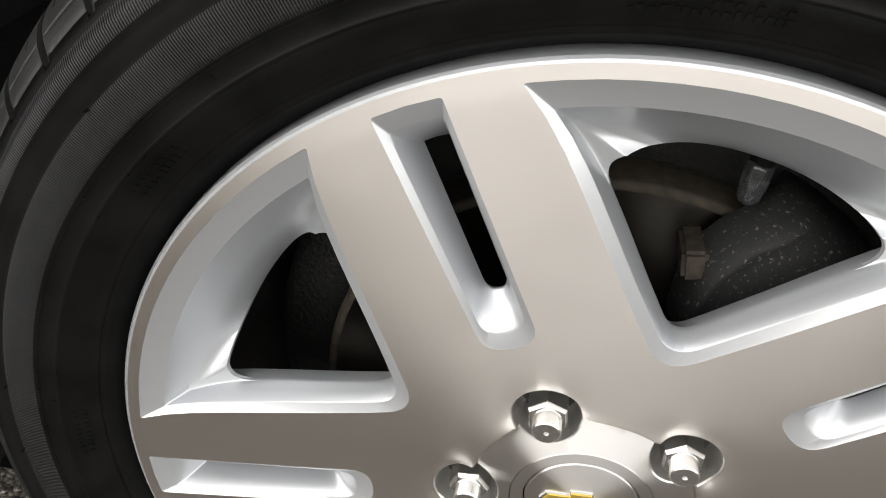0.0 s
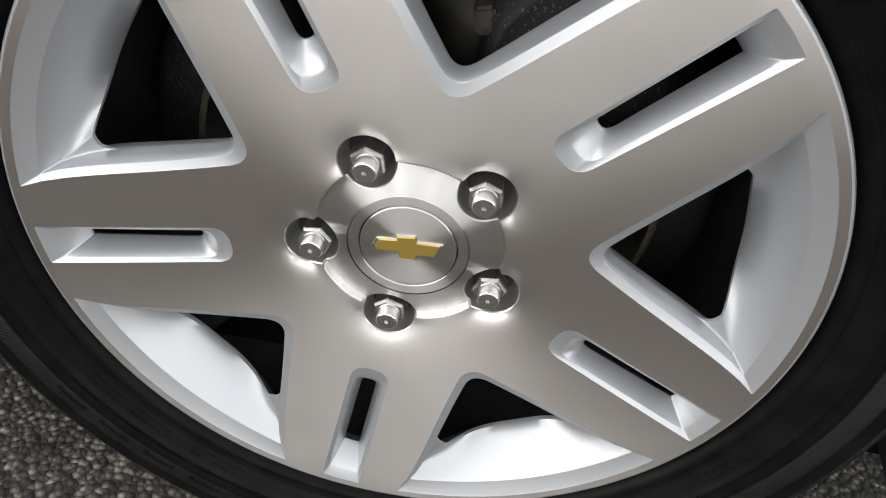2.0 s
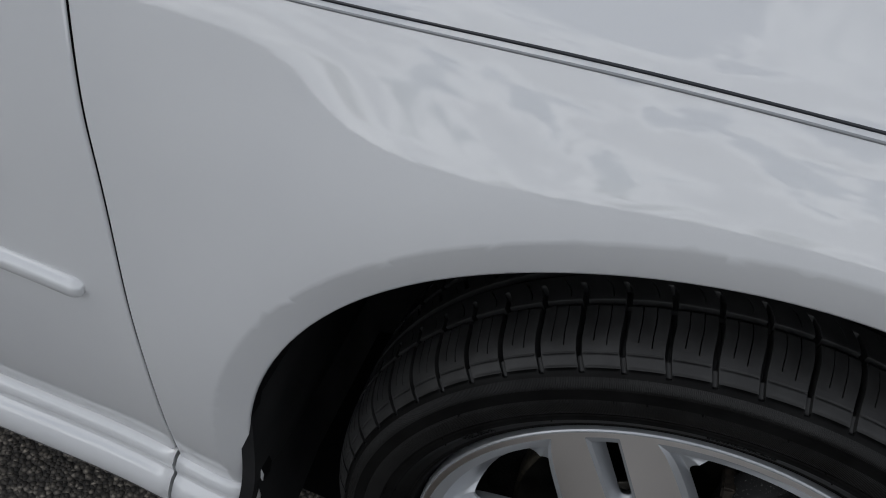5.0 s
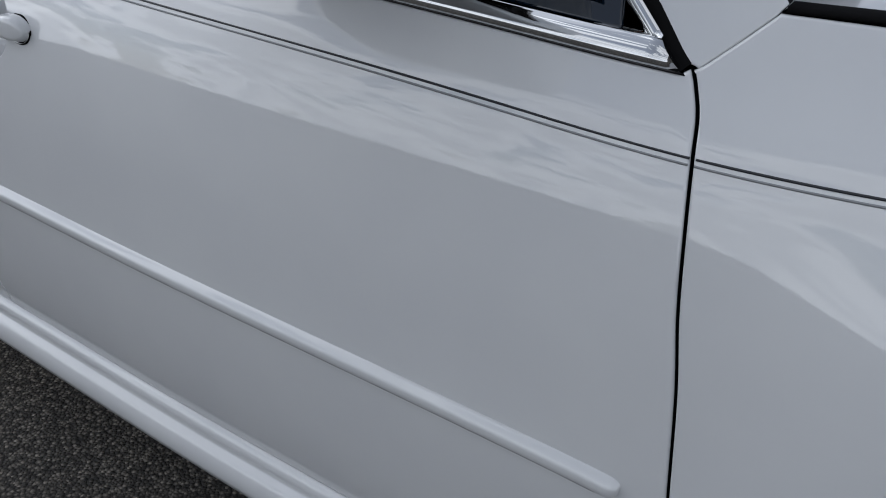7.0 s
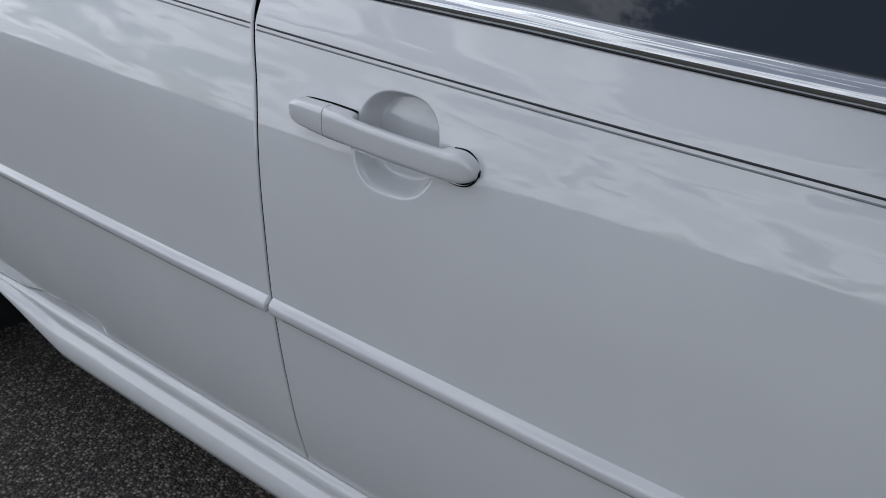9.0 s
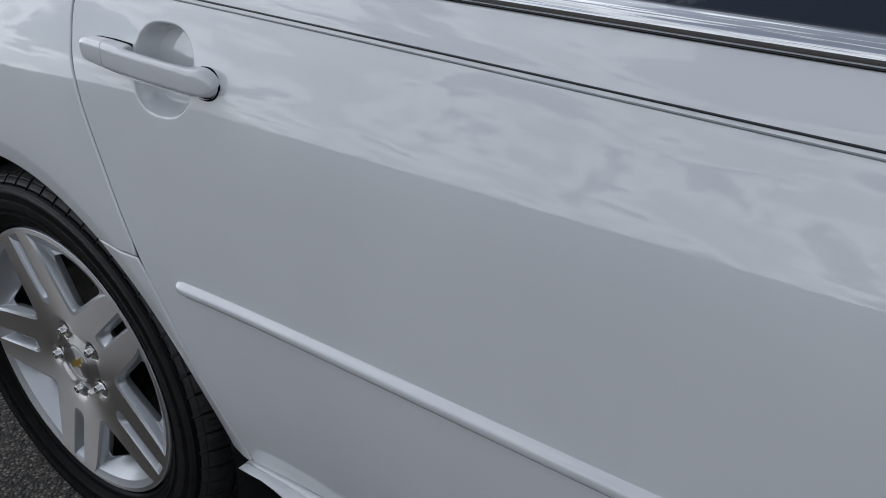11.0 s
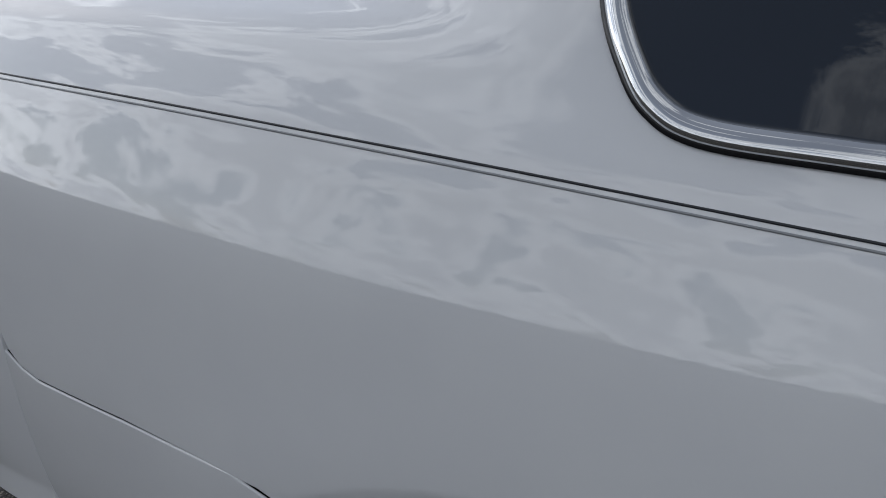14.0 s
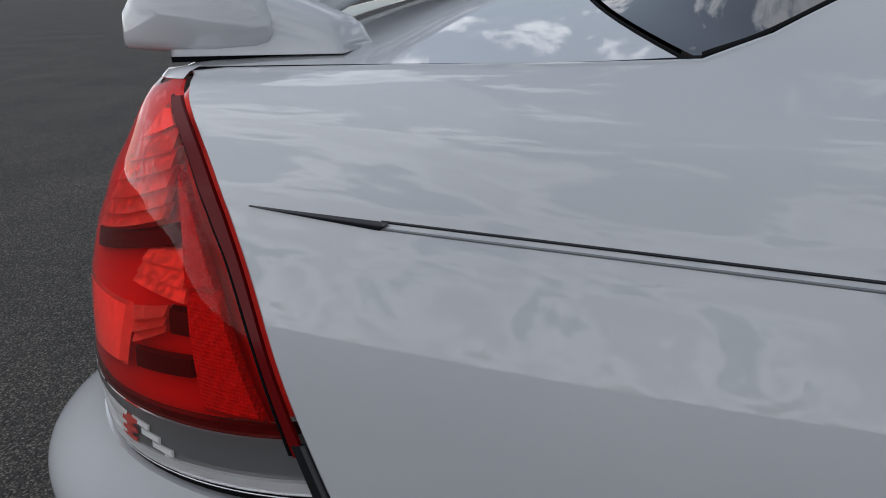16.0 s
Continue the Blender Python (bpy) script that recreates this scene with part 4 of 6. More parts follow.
lamp_piece("reversing_trim", CLEAR_LOW, lambda s: CLEAR_LOW(s) + 0.010, 1, 88, HOUSING_CHROME, 0.005, "bright lower rim of the lens")
# stepped white facets, a red strip beside them and a bright stair towards the front
for k in range(6):
    zk = CLEAR_LOW(40) + 0.012 + 0.0056 * k
    zig = 1.2 * (k % 2)
    lamp_patch("reflector_step", [(66, zk - 0.018), (36.2 - 0.4 * k - zig, zk), (36.0 - 0.4 * k - zig, zk + 0.0051), (66, zk - 0.0129)], HOUSING_WHITE, 0.006, "white stepped reflector", depth=0.003, tilt=0.002)
    lamp_patch("reflector_strip", [(36.0 - 0.4 * k - zig, zk), (32.6 - 0.4 * k - zig, zk + 0.002), (32.4 - 0.4 * k - zig, zk + 0.0072), (35.8 - 0.4 * k - zig, zk + 0.0052)], HOUSING_HEX, 0.005, "red facets between the steps", depth=0.003, tilt=0.002)
    if k > 0:
        lead = 31.2 - 2.3 * (5 - k)
        lamp_patch("reflector_step", [(lead, zk + 0.002), (lead - 4.6, zk + 0.005), (lead - 4.6, zk + 0.0102), (lead, zk + 0.0074)], HOUSING_WHITE, 0.006, depth=0.003, tilt=0.002)
lamp_ring = [lamp_point(4 * k, 1.0795, 0.001) for k in range(23)]
lamp_ring_top = [(x + 0.004, y + 0.004, z + 0.005) for x, y, z in lamp_ring]
cap_at = (float(lamp_edge(1.0795)) - 0.004, lamp_ring[-1][1], 1.086)
part("lamp_cap", mesh_from("lamp_cap", lamp_ring + lamp_ring_top + [cap_at], [(k, k + 1, k + 24, k + 23) for k in range(22)] + [(k + 23, k + 24, 46) for k in range(22)]), PAINT, quarter, "white cap over the lamp")
part("lamp_gasket", corner_mesh("lamp_gasket", lambda s: CLEAR_LOW(s) - 0.007, lambda s: CLEAR_LOW(s) - 0.001, 0.0, 88, grow=-0.003), SEAM, lamp, "black gasket below the lamp")


def lamp_band(name, rows, mat, grow, label=""):
    """A narrow upright band on the lens; rows of (height, turn at one side, turn at the other)."""
    rows = curve(rows, 6)
    verts = [lamp_point(sv, z, g) for z, a, c in rows for sv, g in ((a, grow - 0.004), (a, grow), (c, grow), (c, grow - 0.004))]
    faces = [(k * 4 + j, k * 4 + j + 1, k * 4 + j + 5, k * 4 + j + 4) for k in range(len(rows) - 1) for j in range(3)]
    return part(name, mesh_from(name, verts, faces, smooth=False), mat, lamp, label)


SEAL_ROWS = [(0.828, 1.9), (0.886, 1.8), (0.916, 2.0), (0.96, 2.6), (0.985, 3.5), (1.001, 4.1), (1.037, 5.9), (1.057, 8.0), (1.07, 9.5)]
lamp_band("lamp_seal_line", [(z, v, v + 0.3 + 0.02 * v) for z, v in SEAL_ROWS], SEAM, 0.0006, "black line along the lens edge")
lamp_band("lamp_edge_strip", [(z, 0.3, v - 0.25) for z, v in SEAL_ROWS], RED_DARK, 0.0012, "dark red outer edge of the lens")
part("lamp_foot", corner_mesh("lamp_foot", const(0.788), lambda s: RED_LOW(s) - 0.004, 0.2, 1.3, grow=0.0012, depth=0.004), TRIM_BLACK, lamp, "black foot of the lamp's edge")


def rear_bumper():
    """Side of the bumper, from the wheel arch to the corner and across the back."""
    cx, cz, r = REAR_ARCH
    a1 = math.degrees(math.atan2(0.6633 - cz, -3.022 - cx))
    foot = arc(cx, cz, r, a1, 168, 24)
    outline = foot + [(-3.215, 0.40), (-3.30, 0.435), (-3.4515, 0.455), (-3.4515, 0.705), (-3.42, 0.687), (-3.39, 0.680), (-3.25, 0.679), (-3.10, 0.674)]
    return outline


bumper = part("rear_bumper", panel_mesh("rear_bumper", rear_bumper(), side, 0.02, extra=ring_points(REAR_ARCH, (0.007, 0.014, 0.022), a_r, 166, 30), flange=0.02, edge=0.002), PAINT, car, "white rear bumper")
part("bumper_corner", corner_mesh("bumper_corner", const(0.455), lambda s: CLEAR_LOW(s) - 0.0105, 0.0, 92, grow=0.0004, nz=60, start=-3.4475, bulge=0.115), PAINT, bumper, "rounded bumper corner below the lamp")


def bumper_centre():
    """The bumper across the back, from corner to corner, with a ledge below the boot lid."""
    me = bpy.data.objects["bumper_corner"].data
    column = [me.vertices[i * 49 + 48].co.copy() for i in range(61)]
    column += [Vector((-3.90, column[-1].y + 0.01, column[-1].z + 0.012)), Vector((-3.82, column[-1].y + 0.03, column[-1].z + 0.012))]
    verts, faces, n = [], [], 16
    for p in column:
        for k in range(n + 1):
            t = -1 + 2 * k / n
            verts.append((p.x - 0.03 * (1 - t * t), CENTRE_Y + t * (CENTRE_Y - p.y), p.z))
    for i in range(len(column) - 1):
        for k in range(n):
            a = i * (n + 1) + k
            faces.append((a, a + n + 1, a + n + 2, a + 1))
    return mesh_from("bumper_centre", verts, faces)


part("bumper_centre", bumper_centre(), PAINT, bumper, "white bumper across the back")

# ---- upper body: deck lid, rear window, roof, bonnet, windscreen ----
def cross_grid(name, rows, n=28):
    """A sheet across the car; rows: (x, edge y, edge z, crown, bow to the rear)."""
    verts, faces = [], []
    for x, ye, ze, crown, *bow in rows:
        for j in range(n + 1):
            t = -1 + 2 * j / n
            verts.append((x - (bow[0] if bow else 0.0) * (1 - t * t), CENTRE_Y + t * (CENTRE_Y - ye), ze + crown * (1 - t * t)))
    m = n + 1
    for i in range(len(rows) - 1):
        for j in range(n):
            faces.append((i * m + j, i * m + j + 1, (i + 1) * m + j + 1, (i + 1) * m + j))
    me = mesh_from(name, verts, faces)
    bm = bmesh.new()
    bm.from_mesh(me)
    bmesh.ops.recalc_face_normals(bm, faces=bm.faces)
    if sum(f.normal.z for f in bm.faces) < 0:
        bmesh.ops.reverse_faces(bm, faces=bm.faces)
    bm.to_mesh(me)
    bm.free()
    return me


def smooth_rows(keys, n=8):
    return curve(keys, n)


lid_edge = lambda x: float(side(x, 1.0865)) - 0.0034
deck_rows = smooth_rows([(-3.247, lid_edge(-3.247), 1.0865, 0.03, 0.15), (-3.35, lid_edge(-3.35), 1.087, 0.03, 0.12), (-3.5, lid_edge(-3.5), 1.087, 0.026, 0.09), (-3.6, lid_edge(-3.6), 1.086, 0.022, 0.07), (-3.66, lid_edge(-3.64) + 0.01, 1.083, 0.02, 0.06), (-3.72, 0.235, 1.066, 0.018, 0.06), (-3.75, 0.26, 1.02, 0.015, 0.06), (-3.80, 0.32, 0.94, 0.012, 0.06), (-3.835, 0.37, 0.85, 0.006, 0.06), (-3.845, 0.4, 0.72, 0.0, 0.06)])
part("boot_lid", cross_grid("boot_lid", deck_rows), PAINT, car, "white boot lid")
flange_rows = [(x, lid_edge(x) - 0.012, 1.080, 0.0) for x in (-3.25, -3.4, -3.55, -3.64)]
part("lid_seam", cross_grid("lid_seam", flange_rows), SEAM, car, "black seam round the boot lid")
glass_rows = smooth_rows([(x, float(side(x, z)) + 0.012, z - 0.003, c, w) for (x, z), c, w in zip(pillar_edge(), (0.03, 0.034, 0.04, 0.045, 0.05, 0.052, 0.05, 0.05), (0.15, 0.15, 0.148, 0.145, 0.135, 0.12, 0.1, 0.09))])
part("rear_screen", cross_grid("rear_screen", glass_rows), GLASS, car, "dark tinted rear window")
part("screen_seal", strip_mesh("screen_seal", curve(pillar_edge(), 6), side, [(-0.0006, -0.012), (-0.0006, 0.0004), (0.0012, 0.0004), (0.002, -0.012)]), SEAM, car, "black rubber seal of the rear window")
seal_rows = [(x, lid_edge(-3.24) + 0.002, 1.0865 + h, 0.03, 0.15) for x, h in ((-3.2425, 0.0005), (-3.2435, 0.0012), (-3.2455, 0.0012), (-3.2475, -0.004))]
part("screen_seal", cross_grid("screen_seal", seal_rows, 40), SEAM, car, "black rubber seal below the rear window")
roof_rows = smooth_rows([(-2.60, 0.275, 1.343, 0.052, 0.085), (-2.5, 0.27, 1.356, 0.06, 0.07), (-2.3, 0.275, 1.378, 0.07, 0.03), (-1.9, 0.285, 1.398, 0.075, 0.0), (-1.5, 0.28, 1.39, 0.075, 0.0), (-1.25, 0.265, 1.355, 0.07, 0.0)])
part("roof", cross_grid("roof", roof_rows), PAINT, car, "white roof")
screen_rows = smooth_rows([(-1.25, 0.272, 1.352, 0.07), (-1.0, 0.225, 1.25, 0.075), (-0.75, 0.165, 1.075, 0.08), (-0.5, 0.13, 0.93, 0.08)])
part("windscreen", cross_grid("windscreen", screen_rows), GLASS, car, "tinted windscreen")
bonnet_rows = smooth_rows([(-0.56, 0.085, 0.898, 0.085), (-0.4, 0.075, 0.908, 0.09), (-0.1, 0.07, 0.906, 0.09), (0.3, 0.085, 0.878, 0.08), (0.6, 0.13, 0.826, 0.06), (0.76, 0.2, 0.76, 0.04), (0.84, 0.28, 0.66, 0.02), (0.86, 0.3, 0.45, 0.0), (0.84, 0.3, 0.22, 0.0)])
part("bonnet", cross_grid("bonnet", bonnet_rows), PAINT, car, "white bonnet")
part("bonnet_seam", strip_mesh("bonnet_seam", curve([(-0.53, 0.915), (-0.4, 0.918), (-0.2, 0.915), (0.1, 0.901), (0.4, 0.868)], 10), side, [(-0.002, -0.02), (-0.002, 0.0004), (0.002, 0.0004), (0.002, -0.02)]), SEAM, car)


def front_bumper():
    verts, faces, m = [], [], 25
    for i in range(21):
        z = 0.2 + 0.55 * i / 20
        for j in range(m):
            q = radians(90 * j / (m - 1))
            a = 0.42 - 0.10 * (i / 20) ** 2
            verts.append((0.44 + a * math.sin(q), 0.02 + 0.4 * (1 - math.cos(q)) - 0.02 * math.sin(math.pi * i / 20), z))
    for i in range(20):
        for j in range(m - 1):
            faces.append((i * m + j, i * m + j + 1, (i + 1) * m + j + 1, (i + 1) * m + j))
    return mesh_from("front_bumper", verts, faces)


part("front_bumper", front_bumper(), PAINT, car, "white front bumper corner")


# ---- boot spoiler ----
def spoiler_blade():
    """Wing section swept across the boot, rounded at its end."""
    verts, faces = [], []
    sec = [(0.0, 0.004), (0.004, 0.0), (0.03, -0.003), (0.09, -0.004), (0.13, -0.001), (0.141, 0.003), (0.146, 0.012), (0.145, 0.03), (0.132, 0.052), (0.10, 0.072), (0.06, 0.078), (0.02, 0.066), (0.003, 0.04), (0.0, 0.015)]
    ys = np.r_[np.linspace(0, 0.05, 10) ** 1.0, np.linspace(0.07, 1.4, 28)]
    for y in ys:
        s = min(1.0, 0.55 + 0.45 * math.sqrt(max(0.0, 1 - (1 - min(1, y / 0.05)) ** 2)))
        lift = 0.03 * float(step(0.0, 0.3, min(y, 1.4 - y)))
        for a, h in sec:
            verts.append((-3.731 + 0.03 * (1 - s) + a * (0.83 + 0.25 * s), 0.180 + y, 1.096 + lift + 0.012 * (1 - s) + h * s))
    m = len(sec)
    for k in range(len(ys) - 1):
        for j in range(m):
            a, b = k * m + j, k * m + (j + 1) % m
            faces.append((a, a + m, b + m, b))
    faces += [tuple(range(m)), tuple(range((len(ys) - 1) * m, len(ys) * m))[::-1]]
    me = mesh_from("spoiler", verts, faces)
    bm = bmesh.new()
    bm.from_mesh(me)
    bmesh.ops.recalc_face_normals(bm, faces=bm.faces)
    bm.to_mesh(me)
    bm.free()
    return me


def spoiler_foot(y0):
    """The foot that carries the blade: long towards the front, low at its nose."""
    bm = bmesh.new()
    rows = []
    for k in range(25):
        t = k / 24
        x = -3.676 + 0.163 * t
        h = 0.05 * (1 - t) + 0.006 * math.sin(math.pi * t) + 0.021
        if t > 0.93:
            h *= math.sqrt(max(0.05, 1 - ((t - 0.93) / 0.07) ** 2))
        w = 0.05 * (1 - 0.35 * t)
        row = []
        for j in range(9):
            a = math.pi * j / 8
            row.append(bm.verts.new((x, y0 + w - w * math.copysign(abs(math.cos(a)) ** 0.6, math.cos(a)), 1.091 + h * abs(math.sin(a)) ** 0.45)))
        rows.append(row)
    for a, b in zip(rows[:-1], rows[1:]):
        for j in range(8):
            bm.faces.new((a[j], b[j], b[j + 1], a[j + 1]))
    bm.faces.new(rows[0])
    bm.faces.new(rows[-1][::-1])
    bmesh.ops.recalc_face_normals(bm, faces=bm.faces)
    for f in bm.faces:
        f.smooth = True
    return bm


spoiler = part("spoiler", spoiler_blade(), PAINT, car, "white boot spoiler on two feet")
for y0 in (0.184, 1.513):
    part("spoiler_foot", spoiler_foot(y0), PAINT, spoiler)
    ring = [(-3.676, y0 - 0.0012), (-3.54, y0 + 0.0125), (-3.517, y0 + 0.0165), (-3.5125, y0 + 0.025), (-3.5125, y0 + 0.075), (-3.517, y0 + 0.0835), (-3.54, y0 + 0.0875), (-3.676, y0 + 0.1012)]
    low, high = [(x, y, 1.0862) for x, y in ring], [(x, y, 1.0908) for x, y in ring]
    part("spoiler_gasket", mesh_from("spoiler_gasket", low + high, [(k, (k + 1) % 8, 8 + (k + 1) % 8, 8 + k) for k in range(8)] + [tuple(range(8, 16))], smooth=False), SEAM, spoiler, "black gasket below the spoiler foot")


# ---- door mirror ----
def mirror_shell():
    verts, faces, n, m = [], [], 40, 36
    for i in range(n + 1):
        v = math.pi * i / n
        for j in range(m):
            a = 2 * math.pi * j / m
            cx_, cz_ = math.cos(a), math.sin(a)
            rr = math.sin(v) ** 0.3
            yy = -math.copysign(abs(math.cos(v)) ** 0.5, math.cos(v))
            x = (0.129 if cx_ < 0 else 0.121) * rr * math.copysign(abs(cx_) ** 0.3, cx_)
            z = 0.085 * rr * math.copysign(abs(cz_) ** 0.42, cz_)
            tuck = 0.0
            if z < -0.044:
                # below a soft crease the underside slants in
                k = (-0.044 - z) / 0.041
                z = -0.044 - 0.033 * k
                x *= 1 - (0.13 if x < 0 else 0.3) * k**1.3
                tuck = 0.075 * k
            verts.append((-0.869 + x - 0.022 * yy, -0.07 + 0.105 * yy + tuck, 1.006 + z + 0.05 * x))
    for i in range(n):
        for j in range(m):
            a, b = i * m + j, i * m + (j + 1) % m
            faces.append((a, b, b + m, a + m))
    me = mesh_from("door_mirror", verts, faces)
    bm = bmesh.new()
    bm.from_mesh(me)
    bmesh.ops.remove_doubles(bm, verts=bm.verts, dist=1e-5)
    bmesh.ops.recalc_face_normals(bm, faces=bm.faces)
    bm.to_mesh(me)
    bm.free()
    return me


part("door_mirror", mirror_shell(), PAINT, front_door, "white door mirror housing")
arm = bmesh.new()
bmesh.ops.create_cube(arm, size=1.0)
bmesh.ops.scale(arm, vec=(0.10, 0.14, 0.035), verts=arm.verts)
bmesh.ops.bevel(arm, geom=arm.edges[:], offset=0.012, segments=3, affect="EDGES")
bmesh.ops.translate(arm, vec=(-0.80, 0.015, 1.0), verts=arm.verts)
part("mirror_arm", arm, TRIM_BLACK, front_door, "black mirror arm")
part("mirror_sail", panel_mesh("mirror_sail", [(-0.66, 0.905), (-0.84, 0.915), (-0.85, 1.08), (-0.80, 1.06)], lambda x, z: glass_side(x, z) - 0.008, 0.03, flange=0.006), SEAM, front_door, "black triangular mirror panel")

# ---- wheel wells, mud flaps ----
for name, arch in (("front_wheel_well", FRONT_ARCH), ("rear_wheel_well", REAR_ARCH)):
    cx, cz, r = arch
    v, f = lathe([(r + 0.003, -0.012), (r + 0.006, 0.01), (r + 0.014, 0.05), (r + 0.02, 0.12), (r + 0.02, 0.33), (0.05, 0.34)], 60, radians(-25), radians(230))
    grow = [float(arch_radius(arch, x + cx, z + cz)) / r for x, y, z in v]
    me = mesh_from(name, [(x * g + cx, y, z * g + cz) for (x, y, z), g in zip(v, grow)], f)
    part(name, me, LINER, car, "black plastic wheel well liner")


def flap(x, z_top, z_low, width, lean):
    bm = bmesh.new()
    nodes = [(0.0, z_top), (0.004, (z_top + z_low) / 2), (lean, z_low)]
    rows = []
    for dx, z in curve([(a, b) for a, b in nodes], 8):
        row = [bm.verts.new((x + dx + t, -0.02 + w, z)) for w in np.linspace(0, width, 7) for t in (0, 0.014)]
        rows.append(row)
    for a, b in zip(rows[:-1], rows[1:]):
        for j in range(0, 12, 2):
            bm.faces.new((a[j], a[j + 2], b[j + 2], b[j]))
            bm.faces.new((a[j + 1], b[j + 1], b[j + 3], a[j + 3]))
        bm.faces.new((a[0], b[0], b[1], a[1]))
        bm.faces.new((a[12], a[13], b[13], b[12]))
    for row in (rows[0], rows[-1]):
        for j in range(0, 12, 2):
            bm.faces.new((row[j], row[j + 1], row[j + 3], row[j + 2]))
    bmesh.ops.recalc_face_normals(bm, faces=bm.faces)
    return bm


part("mud_flap", flap(-0.420, 0.43, 0.17, 0.34, -0.012), LINER, car, "black rubber mud flap")
part("mud_flap", flap(-3.182, 0.485, 0.19, 0.34, -0.012), LINER, car, "black rubber mud flap")

# floor pan closes the car below
part("floor_pan", mesh_from("floor_pan", [(0.8, 0.06, 0.17), (-3.25, 0.06, 0.17), (-3.25, 1.75, 0.17), (0.8, 1.75, 0.17)], [(0, 1, 2, 3)]), SEAM, car, "dark underside of the car")


# ---- wheels ----
LUG_R = 0.0575


def face_y(r):
    """Depth of the machined face: drawn in towards the hub."""
    r = np.asarray(r, float)
    y = 0.0118 * (1 - np.clip((r - 0.054) / 0.171, 0.004, 1) ** 0.7)
    return y


def lug_roll(x, z):
    """The face rolls down into the outer side of each nut pocket."""
    out = 0.0
    for k in range(5):
        a = radians(72 * k)
        d = np.hypot(x - (LUG_R + 0.0015) * math.cos(a), z - (LUG_R + 0.0015) * math.sin(a))
        out = out + 0.0037 * np.exp(-np.clip(d - 0.0172, 0, 1) / 0.0062)
    return out * step(0.054, 0.066, np.hypot(x, z))


def rounded(poly, rad, n=7):
    """Corners of a polygon rounded off; rad: one radius a corner."""
    out, p = [], [np.array(q, float) for q in poly]
    for i, q in enumerate(p):
        a, b = p[i - 1] - q, p[(i + 1) % len(p)] - q
        la, lb = np.linalg.norm(a), np.linalg.norm(b)
        a, b = a / la, b / lb
        d = min(rad[i], 0.45 * la, 0.45 * lb)
        if d < 1e-5:
            out.append(q)
            continue
        for k in range(n + 1):
            t = k / n
            out.append((1 - t) ** 2 * (q + a * d) + 2 * t * (1 - t) * q + t * t * (q + b * d))
    return np.array(out)


def turn2(p, a):
    c, s = math.cos(a), math.sin(a)
    return np.stack([p[:, 0] * c - p[:, 1] * s, p[:, 0] * s + p[:, 1] * c], 1)


def subdivide(p, k):
    q = np.roll(p, -1, 0)
    return np.concatenate([[a + (b - a) * i / k for i in range(k)] for a, b in zip(p, q)])


def window_loop(apex, ro, soft, tip):
    """Big opening between two spokes, its axis along +x, its sides 42 degrees off it; every such loop has the same number of points."""
    c, sn = math.cos(radians(41.9)), math.sin(radians(41.9))
    along = -apex * c + math.sqrt(ro * ro - (apex * sn) ** 2)
    cx, cy = apex + along * c, along * sn
    p = subdivide(rounded([(apex, 0.0), (cx, -cy), (cx, 0.0), (cx, cy)], [tip, soft, 0.0, soft], 10), 8)
    # the straight side bowed out to the rim's curve
    near = np.clip((p[:, 0] - apex) / (cx - apex), 0, 1) ** 2.5
    p[:, 0] += near * (np.sqrt(ro * ro - p[:, 1] ** 2) - cx)
    return p


def rim_share(p, ro):
    """1 in the middle of the loop's outer side, 0 along the spokes."""
    turn = np.abs(np.arctan2(p[:, 1], p[:, 0]))
    on = np.hypot(p[:, 0], p[:, 1]) > ro - 0.0012
    return np.where(on, np.clip(1 - (turn / turn[on].max()) ** 3, 0, 1), 0.0)


def slot_loop():
    w = 0.0143
    poly = [(0.1075, -0.9 * w), (0.2282, -w), (0.2289, 0.0), (0.2282, w), (0.1075, 0.9 * w)]
    return counterclockwise(resample(rounded(poly, [0.0135, 0.0015, 0, 0.0015, 0.0135]), 0.004))


def slot_floor(p):
    """The smaller opening at the bottom of a slot."""
    return np.stack([0.131 + (p[:, 0] - 0.1075) / 0.1214 * 0.076, p[:, 1] * 0.42], 1)


def lug_loop():
    a = np.linspace(0, 2 * math.pi, 56, endpoint=False)
    return np.stack([LUG_R + 0.0172 * np.cos(a) + 0.0015, 0.0172 * np.sin(a)], 1)


def smooth_parts(me, limit=32):
    bm = bmesh.new()
    bm.from_mesh(me)
    bmesh.ops.remove_doubles(bm, verts=bm.verts, dist=2e-5)
    for e in bm.edges:
        if len(e.link_faces) == 2:
            e.smooth = e.calc_face_angle(0) < radians(limit)
    for f in bm.faces:
        f.smooth = True
    bm.to_mesh(me)
    bm.free()
    return me


